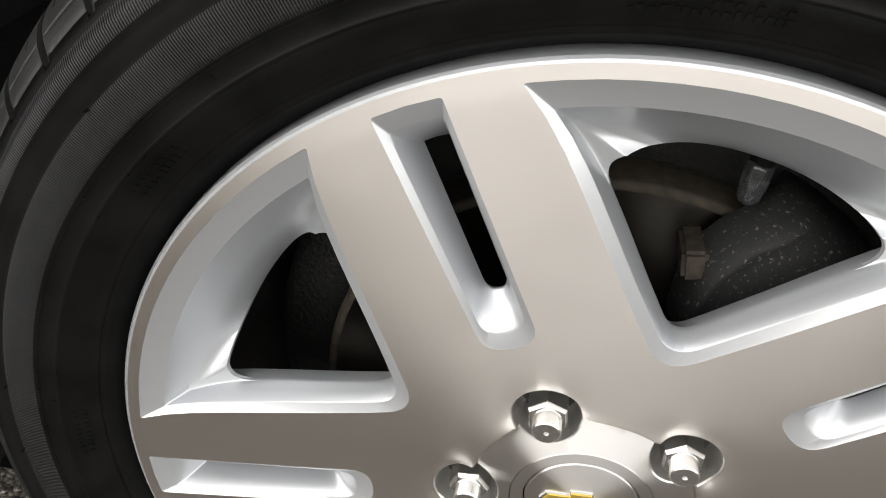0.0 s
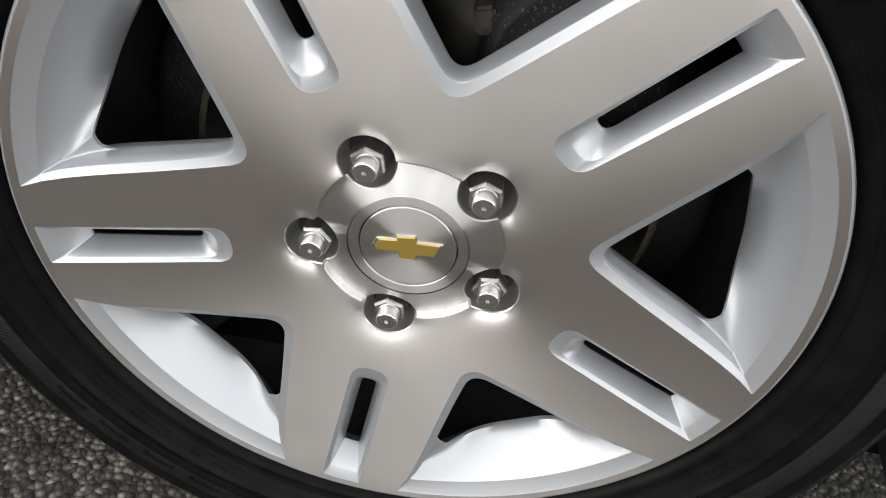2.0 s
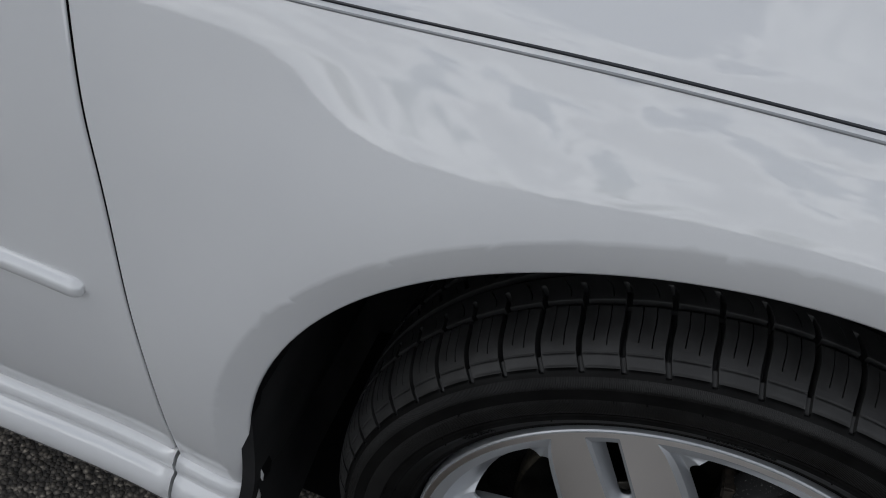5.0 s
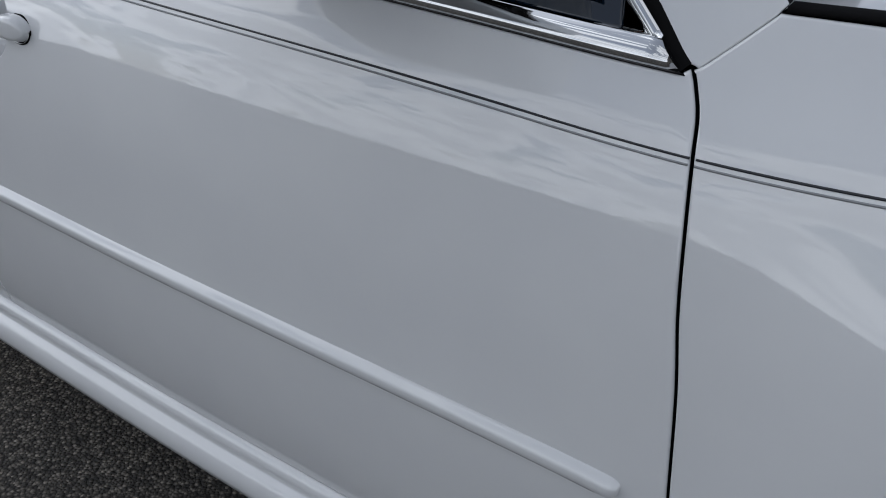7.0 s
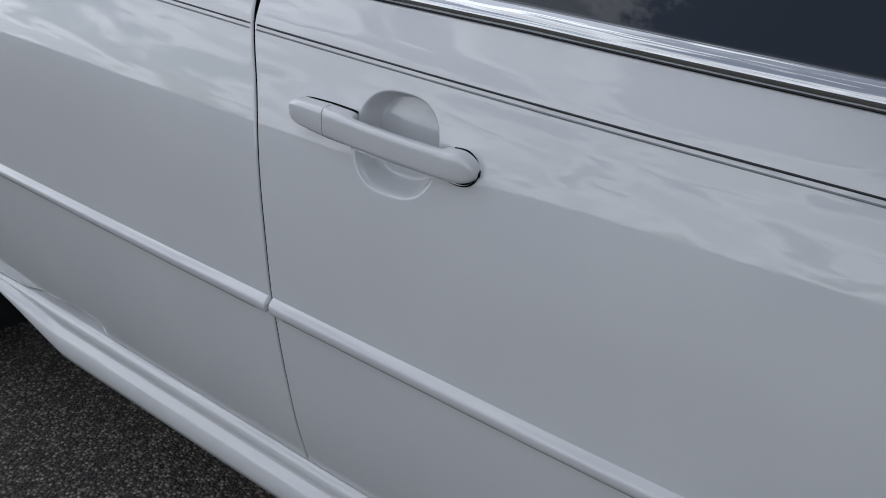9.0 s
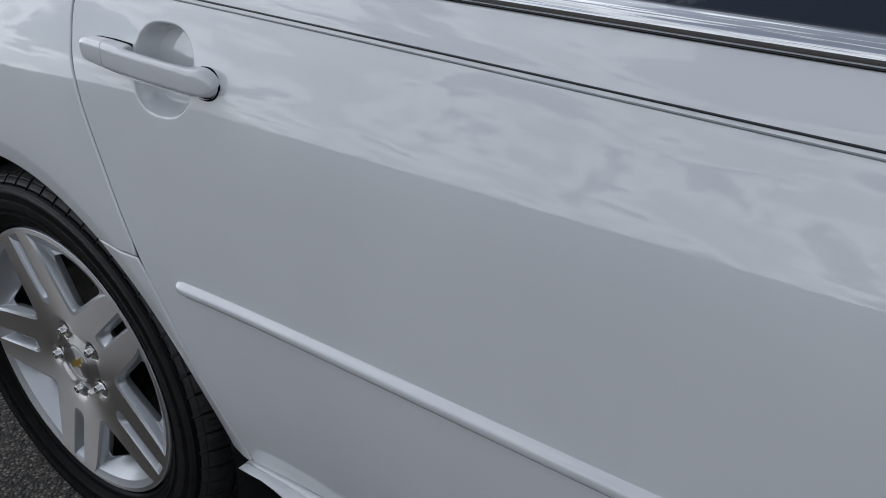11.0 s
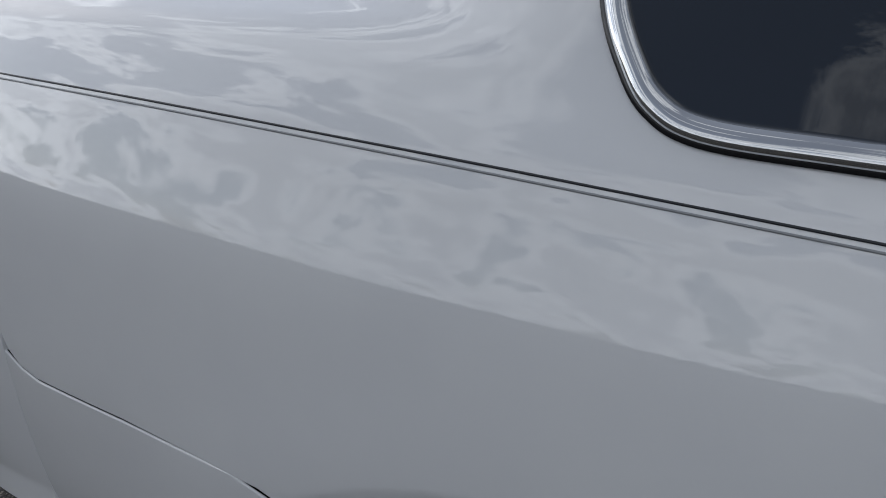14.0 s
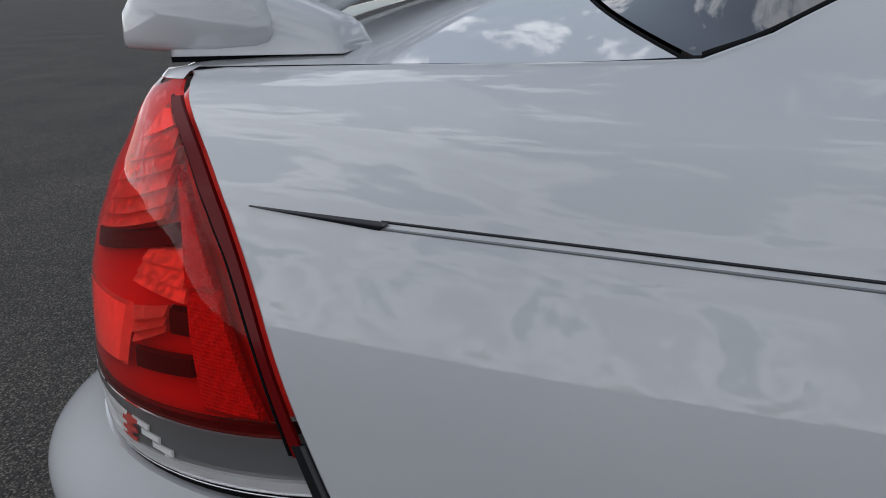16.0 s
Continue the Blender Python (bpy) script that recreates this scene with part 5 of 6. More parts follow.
def rim_meshes():
    """The machined face, and the painted pockets, lip and barrel."""
    circle = arc(0, 0, 0.2345, 0, 360, 180)[:-1]
    spin = lambda p, a: [turn2(p, radians(a + 72 * k)) for k in range(5)]
    WINDOW_RINGS = [
        # apex, outer radius, corner, tip, depth along the spokes, more depth at the rim
        (0.0985, 0.2287, 0.002, 0.016, 0.0, 0.0),
        (0.0993, 0.2281, 0.002, 0.016, 0.0003, 0.0),
        (0.1066, 0.2172, 0.0015, 0.014, 0.0024, 0.0015),
        (0.1074, 0.2158, 0.0015, 0.0135, 0.0034, 0.002),
        (0.1092, 0.2085, 0.0035, 0.013, 0.0100, 0.003),
        (0.1100, 0.2040, 0.007, 0.0125, 0.0120, 0.006),
        (0.1106, 0.2000, 0.012, 0.012, 0.0135, 0.0095),
        (0.1109, 0.1965, 0.017, 0.0118, 0.0143, 0.014),
        (0.1112, 0.1930, 0.022, 0.0115, 0.0150, 0.019),
        (0.1114, 0.1925, 0.022, 0.0112, 0.0170, 0.020),
        (0.1060, 0.2060, 0.020, 0.0112, 0.0270, 0.020),
    ]
    windows = spin(window_loop(*WINDOW_RINGS[0][:4]), 36)
    window_backs = spin(window_loop(*WINDOW_RINGS[-1][:4]), 36)
    slots, slot_ends = spin(slot_loop(), 0), spin(slot_floor(slot_loop()), 0)
    lugs = spin(lug_loop(), 0)
    loops = [np.array(circle)] + windows + slots
    hub = [np.array(arc(0, 0, q, 0, 360, 220)[:-1]) for q in (0.0552, 0.0562, 0.0568, 0.0580)]
    hub += [np.array(arc(0, 0, q, 0, 360, 120)[:-1]) for q in (0.040, 0.045, 0.050)]
    hub += [np.array(arc(0, 0, 0.2316, 0, 360, 300)[:-1])]
    for k in range(5):
        a = radians(72 * k)
        lx, lz = (LUG_R + 0.0015) * math.cos(a), (LUG_R + 0.0015) * math.sin(a)
        hub += [np.array(arc(lx, lz, q, 0, 360, 64)[:-1]) for q in (0.0188, 0.0204, 0.0222, 0.0245, 0.0275, 0.031)]
    fv, ff = fill(loops + [np.array(arc(0, 0, 0.0365, 0, 360, 96)[:-1])] + lugs, 0.0055, hub)
    r = np.hypot(fv[:, 0], fv[:, 1])
    dish = lambda r: (1 - step(0.0561, 0.0569, r)) * 0.0045 - 0.3 * np.clip(0.0562 - r, 0, 1)
    front = lambda x, z: face_y(np.hypot(x, z)) + dish(np.hypot(x, z)) + lug_roll(x, z)
    y = front(fv[:, 0], fv[:, 1])
    e = 2e-4
    gx = (front(fv[:, 0] + e, fv[:, 1]) - front(fv[:, 0] - e, fv[:, 1])) / (2 * e)
    gz = (front(fv[:, 0], fv[:, 1] + e) - front(fv[:, 0], fv[:, 1] - e)) / (2 * e)
    nn = np.stack([gx, -np.ones(len(r)), gz], 1)
    face = mesh_from("rim_face", np.stack([fv[:, 0], y, fv[:, 1]], 1), ff, nn / np.linalg.norm(nn, axis=1)[:, None])
    face.materials.append(MACHINED)
    face.materials.append(POLISHED)
    face.polygons.foreach_set("material_index", (r[ff].mean(1) < 0.0564).astype(np.int32))
    verts, faces = [], []

    def loft(loop, end, steps, back):
        """Rings from a loop in the face to its smaller end (share, depth), then straight in, widening."""
        base, n = len(verts), len(loop)
        y0 = face_y(np.hypot(loop[:, 0], loop[:, 1]))
        rings = [(loop + (end - loop) * t, y0 * (1 - t) + t * 0.004 + d) for t, d in steps]
        rings += [(offset_loop(end, -g), np.full(n, d)) for g, d in back]
        for p, y in rings:
            verts.extend(np.stack([p[:, 0], y, p[:, 1]], 1).tolist())
        for s in range(len(rings) - 1):
            for k in range(n):
                a, b = base + s * n + k, base + s * n + (k + 1) % n
                faces.append((a, b, b + n, a + n))

    def walls(loop, steps):
        """Rings of (inset, depth) from a loop in the face down into the wheel, closed at the end."""
        base, n = len(verts), len(loop)
        for inset, depth in steps:
            p = offset_loop(loop, inset)
            yy = front(loop[:, 0], loop[:, 1]) + depth
            verts.extend(np.stack([p[:, 0], yy, p[:, 1]], 1).tolist())
        for s in range(len(steps) - 1):
            for k in range(n):
                a, b = base + s * n + k, base + s * n + (k + 1) % n
                faces.append((a, b, b + n, a + n))
        faces.append(tuple(base + (len(steps) - 1) * n + k for k in range(n)))

    def rings_of(k):
        """The walls of one big opening: bevel, wall, edge and undercut."""
        base = len(verts)
        for apex, ro, soft, tip, deep, more in WINDOW_RINGS:
            p = window_loop(apex, ro, soft, tip)
            y = face_y(np.hypot(p[:, 0], p[:, 1])) * (1 - min(1.0, deep / 0.01)) + 0.003 * min(1.0, deep / 0.01) + deep + more * rim_share(p, ro)
            q = turn2(p, radians(36 + 72 * k))
            verts.extend(np.stack([q[:, 0], y, q[:, 1]], 1).tolist())
        n = len(p)
        for s in range(len(WINDOW_RINGS) - 1):
            for j in range(n):
                a, b = base + s * n + j, base + s * n + (j + 1) % n
                faces.append((a, b, b + n, a + n))

    for k in range(5):
        rings_of(k)
    for w, e in zip(slots, slot_ends):
        loft(w, e, [(0, 0), (0.04, 0.0003), (0.36, 0.0014), (0.43, 0.0023), (0.7, 0.0075), (0.88, 0.0125), (1.0, 0.0155)], [(-0.0003, 0.0205), (0.006, 0.03)])
    first = len(faces)
    for w in lugs:
        walls(w, [(0, 0), (0.0006, 0.0008), (0.0022, 0.010), (0.0036, 0.017), (0.0046, 0.0185)])
    dark = range(first, len(faces))
    lip = [(0.2345, 0.0), (0.2358, 0.0003), (0.2368, 0.0014), (0.2372, 0.003), (0.2372, 0.012), (0.235, 0.022), (0.2295, 0.03)]
    lv, lf = lathe(lip, 180)
    base = len(verts)
    verts += [list(q) for q in lv]
    faces += [tuple(base + k for k in q[::-1]) for q in lf]
    shade_from = len(faces)
    # barrel seen through the openings; its dark colour carries the shade in there
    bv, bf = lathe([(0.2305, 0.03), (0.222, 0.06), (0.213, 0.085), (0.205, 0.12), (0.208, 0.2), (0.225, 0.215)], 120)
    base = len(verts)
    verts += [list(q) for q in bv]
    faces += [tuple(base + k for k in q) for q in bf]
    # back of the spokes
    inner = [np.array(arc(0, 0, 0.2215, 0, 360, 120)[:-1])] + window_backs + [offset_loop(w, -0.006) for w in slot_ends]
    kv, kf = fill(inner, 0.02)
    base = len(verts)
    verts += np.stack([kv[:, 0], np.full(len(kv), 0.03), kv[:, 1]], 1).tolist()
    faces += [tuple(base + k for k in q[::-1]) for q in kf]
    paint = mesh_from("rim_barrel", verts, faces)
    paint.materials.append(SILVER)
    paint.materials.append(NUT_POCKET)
    paint.materials.append(SHADED_BARREL)
    for k in range(shade_from, len(faces)):
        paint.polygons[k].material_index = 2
    for k in dark:
        paint.polygons[k].material_index = 1
    return face, smooth_parts(paint, 24)


def tyre_mesh(detail=True):
    """The tyre: sidewall rings, shoulder blocks, ribs, grooves and sipes; the columns of the mesh follow the slots."""
    side_p = [(0.2335, 0.019), (0.2370, 0.012), (0.2400, 0.0055), (0.2435, 0.0), (0.2465, -0.003), (0.2476, -0.0025), (0.252, -0.0052), (0.258, -0.009), (0.2625, -0.0115), (0.2632, -0.0128), (0.2645, -0.0128), (0.2652, -0.0122), (0.27, -0.014), (0.2728, -0.0147), (0.2736, -0.0152), (0.276, -0.0155), (0.281, -0.0158), (0.2838, -0.0159), (0.287, -0.0158), (0.2882, -0.0152), (0.290, -0.0153), (0.2945, -0.0150), (0.2975, -0.0146), (0.2985, -0.0150), (0.301, -0.0141), (0.3035, -0.0130), (0.305, -0.0115), (0.3068, -0.0098), (0.3082, -0.0090)]
    shoulder = spline([-0.0085, -0.006, 0.0, 0.008, 0.018, 0.03, 0.06, 0.1, 0.14, 0.17, 0.185, 0.2, 0.21], [0.3085, 0.3110, 0.3165, 0.3225, 0.3275, 0.3308, 0.3340, 0.335, 0.3340, 0.3308, 0.3275, 0.3165, 0.305])
    grooves = ((0.0450, 0.0022), (0.082, 0.0042), (0.118, 0.0042), (0.155, 0.0042))
    ys = set(np.round(np.linspace(-0.0075, 0.2, 70), 5))
    for yc, half in grooves:
        ys -= {y for y in ys if abs(y - yc) < half + 0.001}
        ys |= {round(yc + d, 5) for d in (-half - 0.0003, -half + 0.0003, half - 0.0003, half + 0.0003)}
    fine = (-0.0052, -0.0048, -0.0042, -0.0038, 0.0028, 0.0032, 0.0038, 0.0042, 0.0080, 0.0086, 0.0108, 0.0114)
    ys |= set(fine)
    tread = [(float(shoulder(y)), y) for y in sorted(ys)]
    back = [(0.30, 0.211), (0.28, 0.216), (0.26, 0.21), (0.24, 0.19)]
    prof = np.array(side_p + tread + back)
    count = 62
    pitch = 2 * math.pi / count
    # columns within one pitch, in millimetres from the slot's middle
    span = pitch * 330
    cuts = ((0.0, 2.4), (0.36 * span, 0.45), (0.66 * span, 0.45))
    cols = set()
    if detail:
        for c, h in cuts:
            cols |= {c + d for d in (-h - 0.35, -h, -h + 0.3, h - 0.3, h, h + 0.35)} | ({c} if h > 1 else set())
        for u in np.arange(1.5, span - 1.5, 2.4):
            if min(abs(u - c) for c, h in cuts) > 1.6 and abs(u - span) > 3.4 and u > 3.4:
                cols.add(float(u))
        cols = np.array(sorted(c % span for c in cols))
    else:
        cols = np.linspace(0, span, 4)[:-1]
    u = np.tile(cols, count)
    n_col = len(u)
    theta = (np.repeat(np.arange(count), len(cols)) * span + u) / 330
    R = np.repeat(prof[None, :, 0], n_col, 0)
    Y = np.repeat(prof[None, :, 1], n_col, 0)
    U = np.repeat(u[:, None], len(prof), 1)
    is_tread = np.zeros(len(prof), bool)
    is_tread[len(side_p) : len(side_p) + len(tread)] = True

    def near(c, h):
        d = np.abs((U - c + span / 2) % span - span / 2)
        return np.clip((h - d) / 0.3, 0, 1)

    def between(a, b):
        return ((Y >= a - 1e-6) & (Y <= b + 1e-6)).astype(float)

    depth = np.zeros_like(R)
    if detail:
        for yc, half in grooves:
            depth = np.maximum(depth, 0.0105 * (np.abs(Y - yc) < half))
        slot, first, second = near(*cuts[0]), near(*cuts[1]), near(*cuts[2])
        # shoulder: deep slots that run out low on the wall, two sipes a block, fine lines on its foot
        depth = np.maximum(depth, slot * (0.0115 * between(0.004, 0.045) + 0.004 * between(-0.0052, 0.0039)))
        depth = np.maximum(depth, 0.006 * (first * between(0.0086, 0.043) + second * between(0.0114, 0.043)))
        block = 1 - near(0.0, 3.3)
        for lo, hi in ((-0.0048, -0.0042), (0.0032, 0.0038)):
            depth = np.maximum(depth, 0.0009 * between(lo, hi) * block)
        # ribs: hooked slots across half of each, fine sipes across the other
        for lo, hi, back_to in ((0.047, 0.079, 0), (0.086, 0.114, 1), (0.122, 0.151, 0)):
            mid = lo + (hi - lo) * (0.62 if not back_to else 0.38)
            a, b = (lo, mid) if not back_to else (mid, hi)
            depth = np.maximum(depth, 0.0075 * slot * between(a, b))
            depth = np.maximum(depth, 0.004 * first * between(lo + 0.006, hi - 0.008))
        depth = np.maximum(depth, 0.006 * slot * between(0.159, 0.2))
    depth *= is_tread[None, :]
    # how the slots lean from the shoulder over the ribs
    yk = prof[:, 1]
    lean = 0.0016 * np.sin(np.clip(yk / 0.04, 0, 1) * 2 * math.pi) - 0.006 * np.clip((0.006 - yk) / 0.012, 0, 1) ** 2
    lean = lean + 0.055 * np.clip((yk - 0.05) / 0.032, 0, 1) ** 2 + 0.05 * np.clip((yk - 0.086) / 0.03, 0, 1) + 0.055 * np.clip((yk - 0.122) / 0.03, 0, 1) ** 2
    lean = np.where(is_tread, lean, np.where(np.arange(len(prof)) < len(side_p), lean[len(side_p)], lean[len(side_p) + len(tread) - 1]))
    T = theta[:, None] + (lean[None, :] if detail else 0.0)
    R = R - depth
    verts = np.stack([R * np.cos(T), Y, R * np.sin(T)], 2).reshape(-1, 3)
    m = len(prof)
    idx = np.arange(n_col)[:, None] * m + np.arange(m - 1)[None]
    nxt = ((np.arange(n_col) + 1) % n_col)[:, None] * m + np.arange(m - 1)[None]
    faces = np.stack([idx, idx + 1, nxt + 1, nxt], 2).reshape(-1, 4)[:, ::-1]
    me = mesh_from("tyre", verts, faces)
    me.materials.append(RUBBER)
    me.materials.append(SIDEWALL_RIB)
    me.materials.append(TREAD)
    radius = np.repeat((prof[:-1, 0] + prof[1:, 0])[None] / 2, n_col, 0).ravel()
    ymid = np.repeat((prof[:-1, 1] + prof[1:, 1])[None] / 2, n_col, 0).ravel()
    band = (((radius > 0.2735) & (radius < 0.2882)) | ((radius > 0.2985) & (radius < 0.3068))) & (ymid < 0)
    tread_poly = np.repeat((is_tread[:-1] & is_tread[1:] & (prof[:-1, 1] > -0.007))[None], n_col, 0).ravel()
    me.polygons.foreach_set("material_index", np.where(tread_poly, 2, band.astype(int)).astype(np.int32))
    # walls of grooves stay flat, the rubber between them smooth
    d = depth.ravel()[faces]
    me.polygons.foreach_set("use_smooth", (d.max(1) - d.min(1)) < 2e-4)
    return me


def side_y(r):
    return np.interp(r, [0.248, 0.252, 0.258, 0.2625, 0.27, 0.276, 0.281, 0.29], [-0.0025, -0.0052, -0.009, -0.0115, -0.014, -0.0152, -0.0155, -0.0156])


def markings_mesh():
    """Raised plain bars and blocks where the tyre's moulded lettering stands."""
    rng = random.Random(4)
    verts, faces = [], []

    def block(a0, a1, r0, r1, h=0.0006):
        n = max(1, int((a1 - a0) / 0.02))
        base = len(verts)
        for k in range(n + 1):
            a = a0 + (a1 - a0) * k / n
            for r, o in ((r0, -0.001), (r0, h), (r1, h), (r1, -0.001)):
                verts.append((r * math.cos(a), float(side_y(r)) - o, r * math.sin(a)))
        for k in range(n):
            for j in range(3):
                a = base + k * 4 + j
                faces.append((a, a + 1, a + 5, a + 4))
        faces.append((base, base + 1, base + 2, base + 3))
        faces.append((base + n * 4 + 3, base + n * 4 + 2, base + n * 4 + 1, base + n * 4))

    # small lines of print near the bead
    for start, count in ((95, 26), (118, 14), (185, 18), (208, 12), (60, 10), (330, 16), (20, 9)):
        a = radians(start)
        for k in range(count):
            w = rng.choice((0.006, 0.008, 0.011))
            block(a, a + w, 0.2535, 0.2555 + rng.choice((0.0, 0.0008)))
            if rng.random() < 0.8:
                block(a + 0.002, a + w + 0.003, 0.2575, 0.2592)
            a += w + 0.0045
    # large blocks of the maker's mark, plain
    for start in (96, 276):
        for k in range(4):
            a = radians(start + k * 8.2)
            block(a, a + 0.095, 0.2665, 0.2685)
            block(a, a + 0.095, 0.2785, 0.2802)
            block(a, a + 0.014, 0.2685, 0.2785)
            if k != 1:
                block(a + 0.081, a + 0.095, 0.2685, 0.2785)
    # fine mould lines across the sidewall, and thin raised rings
    for deg in (12, 58, 131, 163, 236, 251, 318, 345):
        a = radians(deg)
        block(a, a + 0.0022, 0.2475 + 0.004 * rng.random(), 0.262 + 0.014 * rng.random(), 0.0005)
    for r in (0.2478, 0.2718):
        block(0.0, 2 * math.pi, r, r + 0.0006, 0.0005)
    # vent nubs
    for k in range(60):
        a, r = rng.uniform(0, 2 * math.pi), rng.choice((0.2625, 0.271, 0.288))
        block(a, a + 0.0026, r, r + 0.0009, 0.0022)
    return mesh_from("sidewall_marking", verts, faces, smooth=False)


def nut_mesh():
    """Hexagonal wheel nut with a flange and a domed stud end; its outer end at y = 0."""
    bm = bmesh.new()
    def ring(n, r, y, a0=0.0):
        return [bm.verts.new((r * math.cos(a0 + 2 * math.pi * k / n), y, r * math.sin(a0 + 2 * math.pi * k / n))) for k in range(n)]
    hexa = [ring(6, 0.0108, 0.030), ring(6, 0.0108, 0.0105), ring(6, 0.0096, 0.0085)]
    for a, b in zip(hexa[:-1], hexa[1:]):
        for k in range(6):
            bm.faces.new((a[k], a[(k + 1) % 6], b[(k + 1) % 6], b[k]))
    bm.faces.new(hexa[-1])
    # the stud's capped end, with a small conical dimple
    stud = [ring(24, 0.0076, 0.009), ring(24, 0.0070, 0.0082), ring(24, 0.0069, 0.0012), ring(24, 0.0064, 0.0003), ring(24, 0.0058, 0.0), ring(24, 0.0013, 0.0), ring(24, 0.0002, 0.0022)]
    for i, (a, b) in enumerate(zip(stud[:-1], stud[1:])):
        for k in range(24):
            f = bm.faces.new((a[k], a[(k + 1) % 24], b[(k + 1) % 24], b[k]))
            f.smooth = i in (1, 2, 3)
    bm.faces.new(stud[-1])
    bmesh.ops.recalc_face_normals(bm, faces=bm.faces)
    me = bpy.data.meshes.new("lug_nut")
    bm.to_mesh(me)
    bm.free()
    return me


def emblem_mesh(s, y0, y1):
    """A plain slanted cross-shaped badge."""
    pts = [(-1.0, 0.10), (-0.86, 0.30), (-0.28, 0.30), (-0.28, 0.42), (0.26, 0.42), (0.30, 0.22), (1.0, 0.16), (0.80, -0.22), (0.24, -0.20), (0.22, -0.40), (-0.24, -0.34), (-0.27, -0.12), (-0.95, -0.06)]
    bm = bmesh.new()
    a = [bm.verts.new((x * s, y1, z * s)) for x, z in pts]
    b = [bm.verts.new((x * s * 1.04, y0, z * s * 1.04)) for x, z in pts]
    bm.faces.new(a)
    for k in range(len(pts)):
        j = (k + 1) % len(pts)
        bm.faces.new((a[k], a[j], b[j], b[k]))
    bmesh.ops.recalc_face_normals(bm, faces=bm.faces)
    return bm


FACE_MESH, POCKET_MESH = rim_meshes()
TYRE_MESH = tyre_mesh()
PLAIN_TYRE = tyre_mesh(False)
MARK_MESH = markings_mesh()
NUT_MESH = nut_mesh()
hub_v, hub_f = lathe([(0.0368, 0.0120), (0.0362, 0.0106), (0.0357, 0.0103), (0.0354, 0.0103), (0.0302, 0.0103), (0.0299, 0.0103), (0.0296, 0.0106), (0.0294, 0.0130)], 72)
HUB_MESH = mesh_from("hub_ring", hub_v, [q[::-1] for q in hub_f])
cap_v, cap_f = lathe([(0.0288, 0.0130), (0.0287, 0.0106), (0.0283, 0.0102), (0.0279, 0.01018), (0.0277, 0.01017), (0.015, 0.0100), (0.001, 0.0098), (0.0, 0.0098)], 72)
CAP_MESH = mesh_from("centre_cap", cap_v, [q[::-1] for q in cap_f])
disc_v, disc_f = lathe([(0.06, 0.05), (0.078, 0.05), (0.081, 0.053), (0.082, 0.072), (0.085, 0.074), (0.146, 0.074)], 90)
DISC_MESH = mesh_from("brake_disc", disc_v, [q[::-1] for q in disc_f])
edge_v, edge_f = lathe([(0.146, 0.074), (0.1475, 0.0738), (0.1500, 0.0745), (0.1512, 0.0765), (0.1512, 0.1)], 90)
EDGE_MESH = mesh_from("disc_edge", edge_v, [q[::-1] for q in edge_f])
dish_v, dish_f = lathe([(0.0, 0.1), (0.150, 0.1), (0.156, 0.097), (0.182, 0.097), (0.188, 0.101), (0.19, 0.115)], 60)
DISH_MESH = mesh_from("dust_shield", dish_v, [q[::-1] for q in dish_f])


def share(name, me, parent, label=""):
    ob = new(name, me)
    ob.parent = parent
    return tagged(ob, label)


def caliper_mesh():
    """Cast body over the disc's edge: a bulged front with a ridge along its upper end."""
    bm = bmesh.new()
    n, rows = 34, []
    section = [(0.086, 0.08), (0.088, 0.058), (0.095, 0.052), (0.11, 0.049), (0.13, 0.048), (0.147, 0.048), (0.158, 0.051), (0.166, 0.057), (0.171, 0.068), (0.172, 0.14), (0.088, 0.14)]
    for k in range(n + 1):
        t = k / n
        end = max(0.0, (t - 0.88) / 0.12)
        drop = 0.02 * end**2 - (0.0024 if k == 30 else 0.0012 if k in (29, 31) else 0.0)
        row = []
        for r, y in section:
            last = float(np.interp(r, [0.086, 0.11, 0.134, 0.15, 0.168, 0.172], [76, 80, 82, 78, 72.5, 70]))
            a = radians(36 + (last - 36) * t)
            lump = 0.0015 * math.sin(r * 170 + 2.0) * math.sin(9 * t) if 0.09 < r < 0.17 else 0.0
            row.append(bm.verts.new((r * math.cos(a), y + (drop + lump if y < 0.1 else 0.0), r * math.sin(a))))
        rows.append(row)
    m = len(section)
    for a, b in zip(rows[:-1], rows[1:]):
        for j in range(m):
            bm.faces.new((a[j], b[j], b[(j + 1) % m], a[(j + 1) % m])).smooth = True
    bm.faces.new(rows[0])
    bm.faces.new(rows[-1][::-1])
    bmesh.ops.recalc_face_normals(bm, faces=bm.faces)
    return bm


def caliper_lug_mesh():
    """Worn square lug at the caliper's inner end."""
    bm = bmesh.new()
    bmesh.ops.create_cube(bm, size=1.0)
    bmesh.ops.scale(bm, vec=(0.012, 0.026, 0.016), verts=bm.verts)
    bmesh.ops.bevel(bm, geom=bm.edges[:], offset=0.002, segments=2, affect="EDGES")
    for v in bm.verts:
        v.co = pose(0.0215, 0.064, 0.126, 0, -14, 0) @ v.co
    return bm


def turned_about_z(rows, cx, cy, n=20):
    """A turned piece about an upright axis, rows of (radius, z)."""
    bm = bmesh.new()
    rings = [[bm.verts.new((cx + max(r, 1e-4) * math.cos(2 * math.pi * k / n), cy + max(r, 1e-4) * math.sin(2 * math.pi * k / n), z)) for k in range(n)] for r, z in rows]
    for a, b in zip(rings[:-1], rings[1:]):
        for k in range(n):
            bm.faces.new((a[k], a[(k + 1) % n], b[(k + 1) % n], b[k])).smooth = True
    bmesh.ops.recalc_face_normals(bm, faces=bm.faces)
    return bm


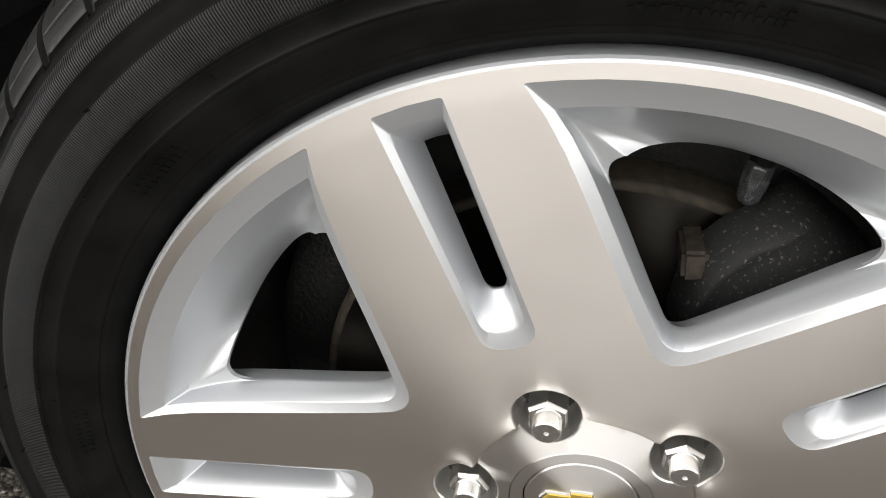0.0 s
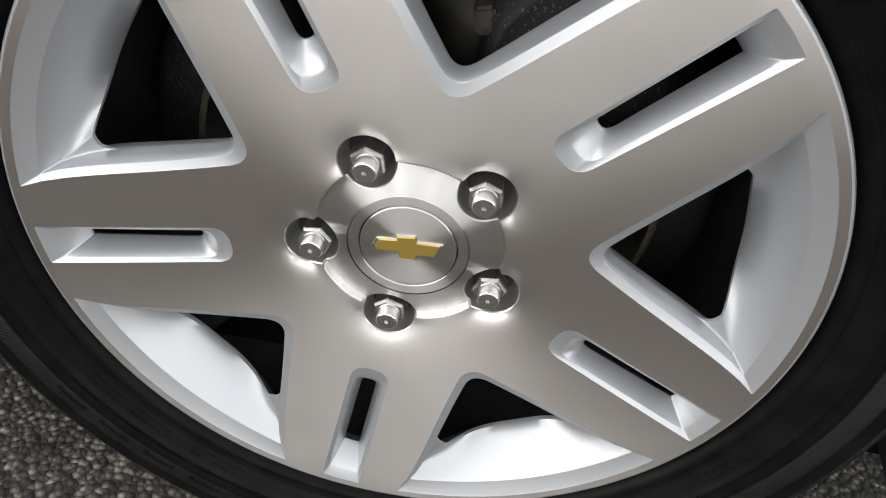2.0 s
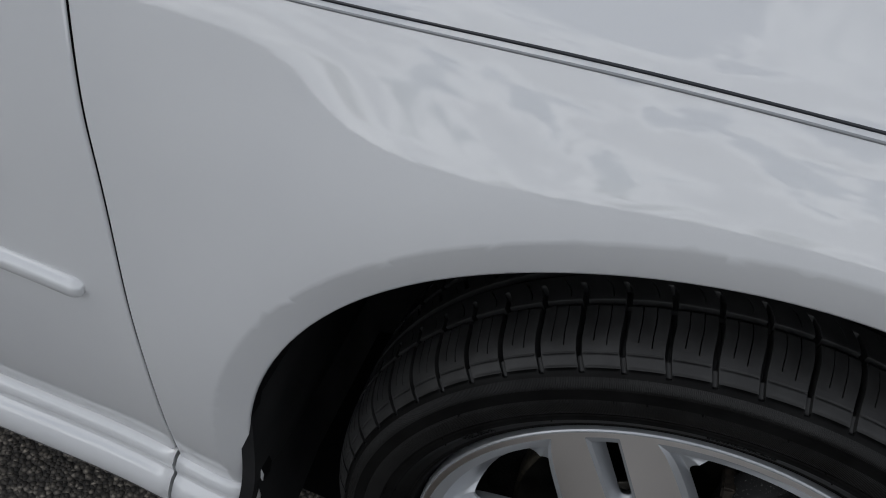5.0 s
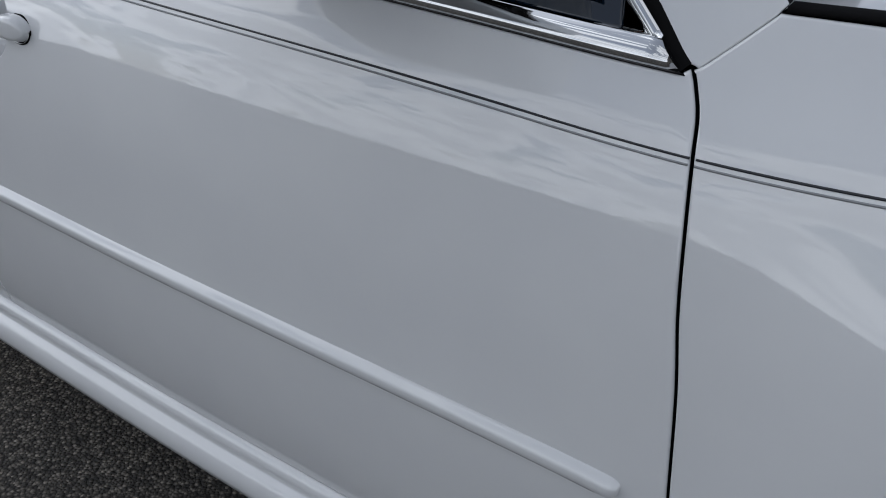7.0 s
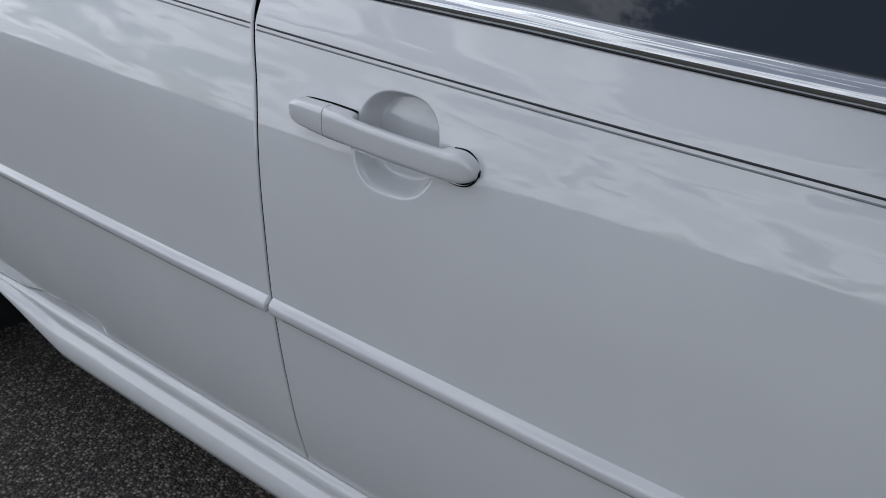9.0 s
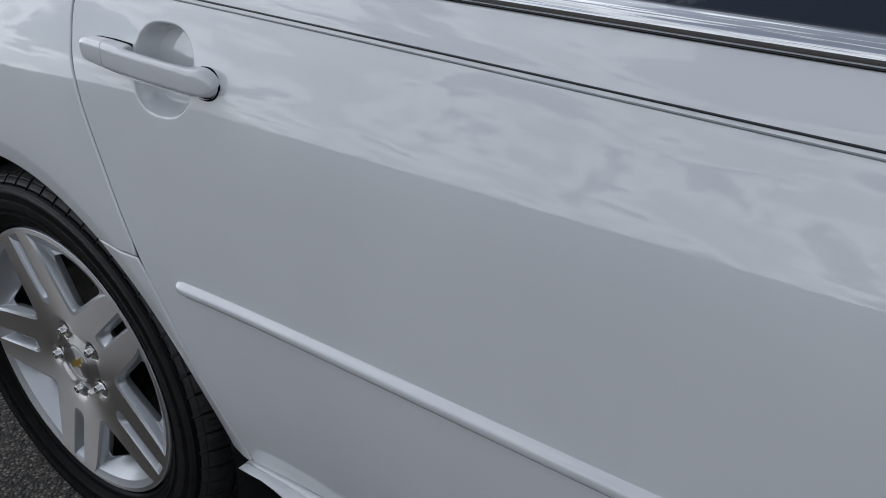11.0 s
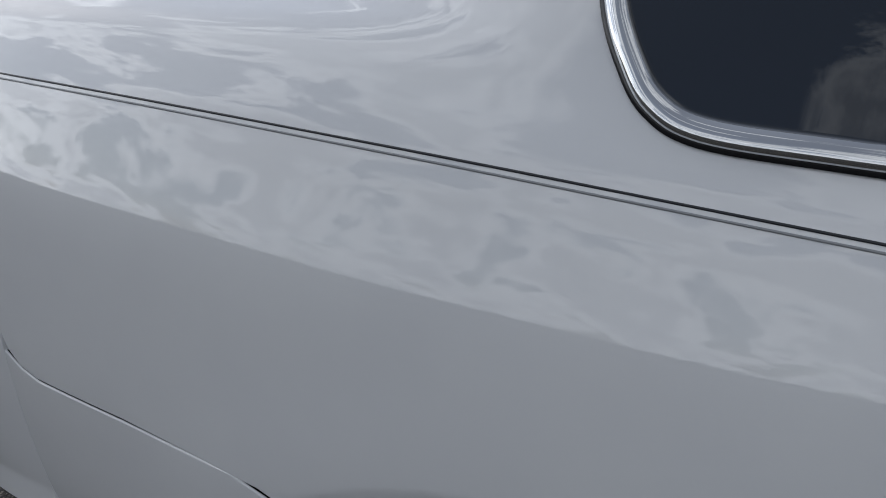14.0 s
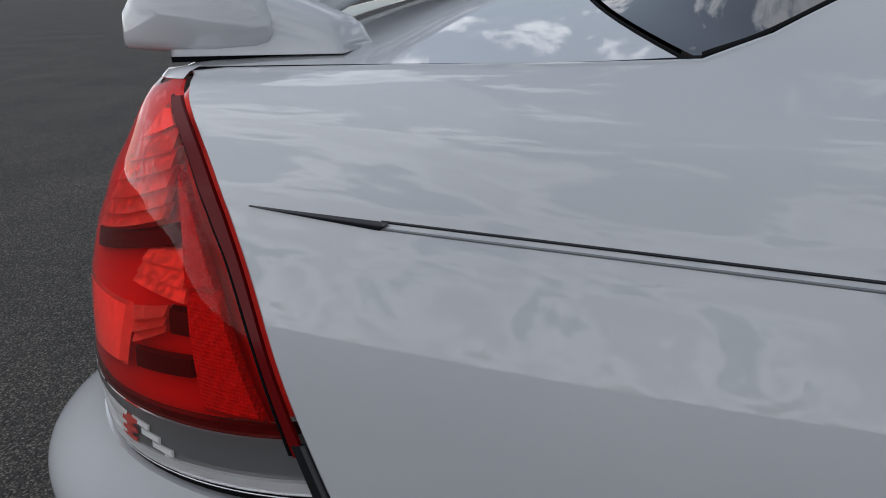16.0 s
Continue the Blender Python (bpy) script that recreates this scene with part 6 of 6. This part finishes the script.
def valve_stem_mesh():
    """Rubber valve stem that comes out of the rim's barrel."""
    return turned_about_z([(0.0, 0.17), (0.0052, 0.17), (0.0056, 0.18), (0.0072, 0.186), (0.0085, 0.19), (0.0085, 0.2), (0.0105, 0.204), (0.0, 0.204)], 0.036, 0.066)


def valve_cap_mesh():
    """Ribbed cap on the valve, rounded at its end."""
    bm = turned_about_z([(0.0, 0.1555), (0.0026, 0.1558), (0.0046, 0.1572), (0.0056, 0.1595), (0.0054, 0.162), (0.0054, 0.163), (0.006, 0.164), (0.0062, 0.175), (0.0058, 0.177), (0.0, 0.177)], 0.036, 0.066, 32)
    for v in bm.verts:
        if 0.1635 < v.co.z < 0.1755:
            a = math.atan2(v.co.y - 0.066, v.co.x - 0.036)
            k = 1 + 0.06 * math.cos(a * 8)
            v.co.x, v.co.y = 0.036 + (v.co.x - 0.036) * k, 0.066 + (v.co.y - 0.066) * k
    return bm


def wheel(name, m, label, tyre=None):
    hub = tagged(new(name), label)
    hub.parent = car
    hub.matrix_world = m
    share("rim_face", FACE_MESH, hub, "machined aluminium five-spoke wheel face")
    share("rim_barrel", POCKET_MESH, hub, "silver painted wheel pockets, barrel coloured dark as if shaded")
    share("tyre", tyre or TYRE_MESH, hub, "black rubber tyre with grooved tread")
    tagged(share("sidewall_marking", MARK_MESH, hub), kind="stuff")
    share("hub_ring", HUB_MESH, hub, "brushed ring round the centre cap")
    share("centre_cap", CAP_MESH, hub, "brushed round centre cap")
    share("brake_disc", DISC_MESH, hub, "grey iron brake disc")
    share("disc_edge", EDGE_MESH, hub, "rusty brown edge of the brake disc")
    share("dust_shield", DISH_MESH, hub, "brake dust shield coloured dark as if shaded")
    for k in range(5):
        nut = share("lug_nut", NUT_MESH, hub, "chrome hexagonal lug nut")
        a = radians(72 * k)
        nut.matrix_local = pose(LUG_R * math.cos(a), 0.0035, LUG_R * math.sin(a)) @ pose(0, 0, 0, 0, 17 + 31 * k, 0)
    return hub


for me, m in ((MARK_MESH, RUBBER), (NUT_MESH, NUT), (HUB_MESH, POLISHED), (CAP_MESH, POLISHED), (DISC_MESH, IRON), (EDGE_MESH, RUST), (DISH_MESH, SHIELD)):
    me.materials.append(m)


def wheel_pose(x, y, spin, camber=0.0, steer=0.0):
    return pose(x, y, WHEEL_Z, camber, 0, 0) @ pose(0, 0, 0, 0, 0, steer) @ pose(0, 0, 0, 0, -spin, 0)


W_LABEL = "five-spoke alloy wheel with a black tyre"
for name, x, y, spin, camber, steer, tilt in (("front_wheel", 0.0, 0.0, 119.04, -1.72, -0.7, -7.0), ("rear_wheel", REAR_X, -0.0067, 110.9, 0.0, 0.0, -7.0)):
    m = wheel_pose(x, y, spin, camber, steer)
    hub = wheel(name, m, W_LABEL)
    badge = part("emblem", emblem_mesh(0.0192, 0.0104, 0.0082), GOLD, hub, "gold cross-shaped badge on the cap")
    border = part("emblem_border", emblem_mesh(0.0208, 0.0104, 0.0090), NUT, hub, "chrome border of the badge")
    badge.matrix_local = border.matrix_local = pose(0, 0, 0, 0, spin - 9 if name == "front_wheel" else spin - 40, 0)
    cal = part("brake_caliper", caliper_mesh(), CALIPER, hub, "dusty iron brake caliper")
    part("caliper_lug", caliper_lug_mesh(), WORN_IRON, cal, "brown worn lug of the caliper")
    stem = part("valve_stem", valve_stem_mesh(), RUBBER, hub, "black rubber valve stem")
    cap = part("valve_cap", valve_cap_mesh(), VALVE_CAP, hub, "ribbed grey plastic valve cap")
    for o in (cal, stem, cap):
        o.matrix_local = pose(0, 0, 0, 0, spin, 0)
# wheels of the far side
for x in (0.0, REAR_X):
    wheel("far_side_wheel", pose(x, 2 * CENTRE_Y, WHEEL_Z) @ pose(0, 0, 0, 0, 0, 180), W_LABEL, PLAIN_TYRE)


# ---- the far side of the body mirrors the near one ----
def mirrored(ob, parent):
    me = ob.data.copy()
    co = np.zeros(len(me.vertices) * 3)
    me.vertices.foreach_get("co", co)
    co = co.reshape(-1, 3)
    co[:, 1] = 2 * CENTRE_Y - co[:, 1]
    me.vertices.foreach_set("co", co.ravel())
    me.flip_normals()
    me.update()
    o = new(ob.name.split(".")[0], me)
    o.parent = parent
    return tagged(o, ob["label"] if "label" in ob else "")


for ob in list(car.children):
    if ob.type == "MESH" and ob.name in ("fender", "front_door", "rear_door", "rear_quarter_panel", "lower_quarter", "sill", "rear_bumper", "tail_lamp", "windscreen_pillar", "front_bumper", "inner_shell"):
        far = mirrored(ob, car)
        for sub in ob.children:
            if sub.name.split(".")[0] in ("front_window", "rear_window", "quarter_window", "window_applique", "pillar_panel", "bumper_corner", "belt_moulding", "door_mirror", "door_handle"):
                mirrored(sub, far)
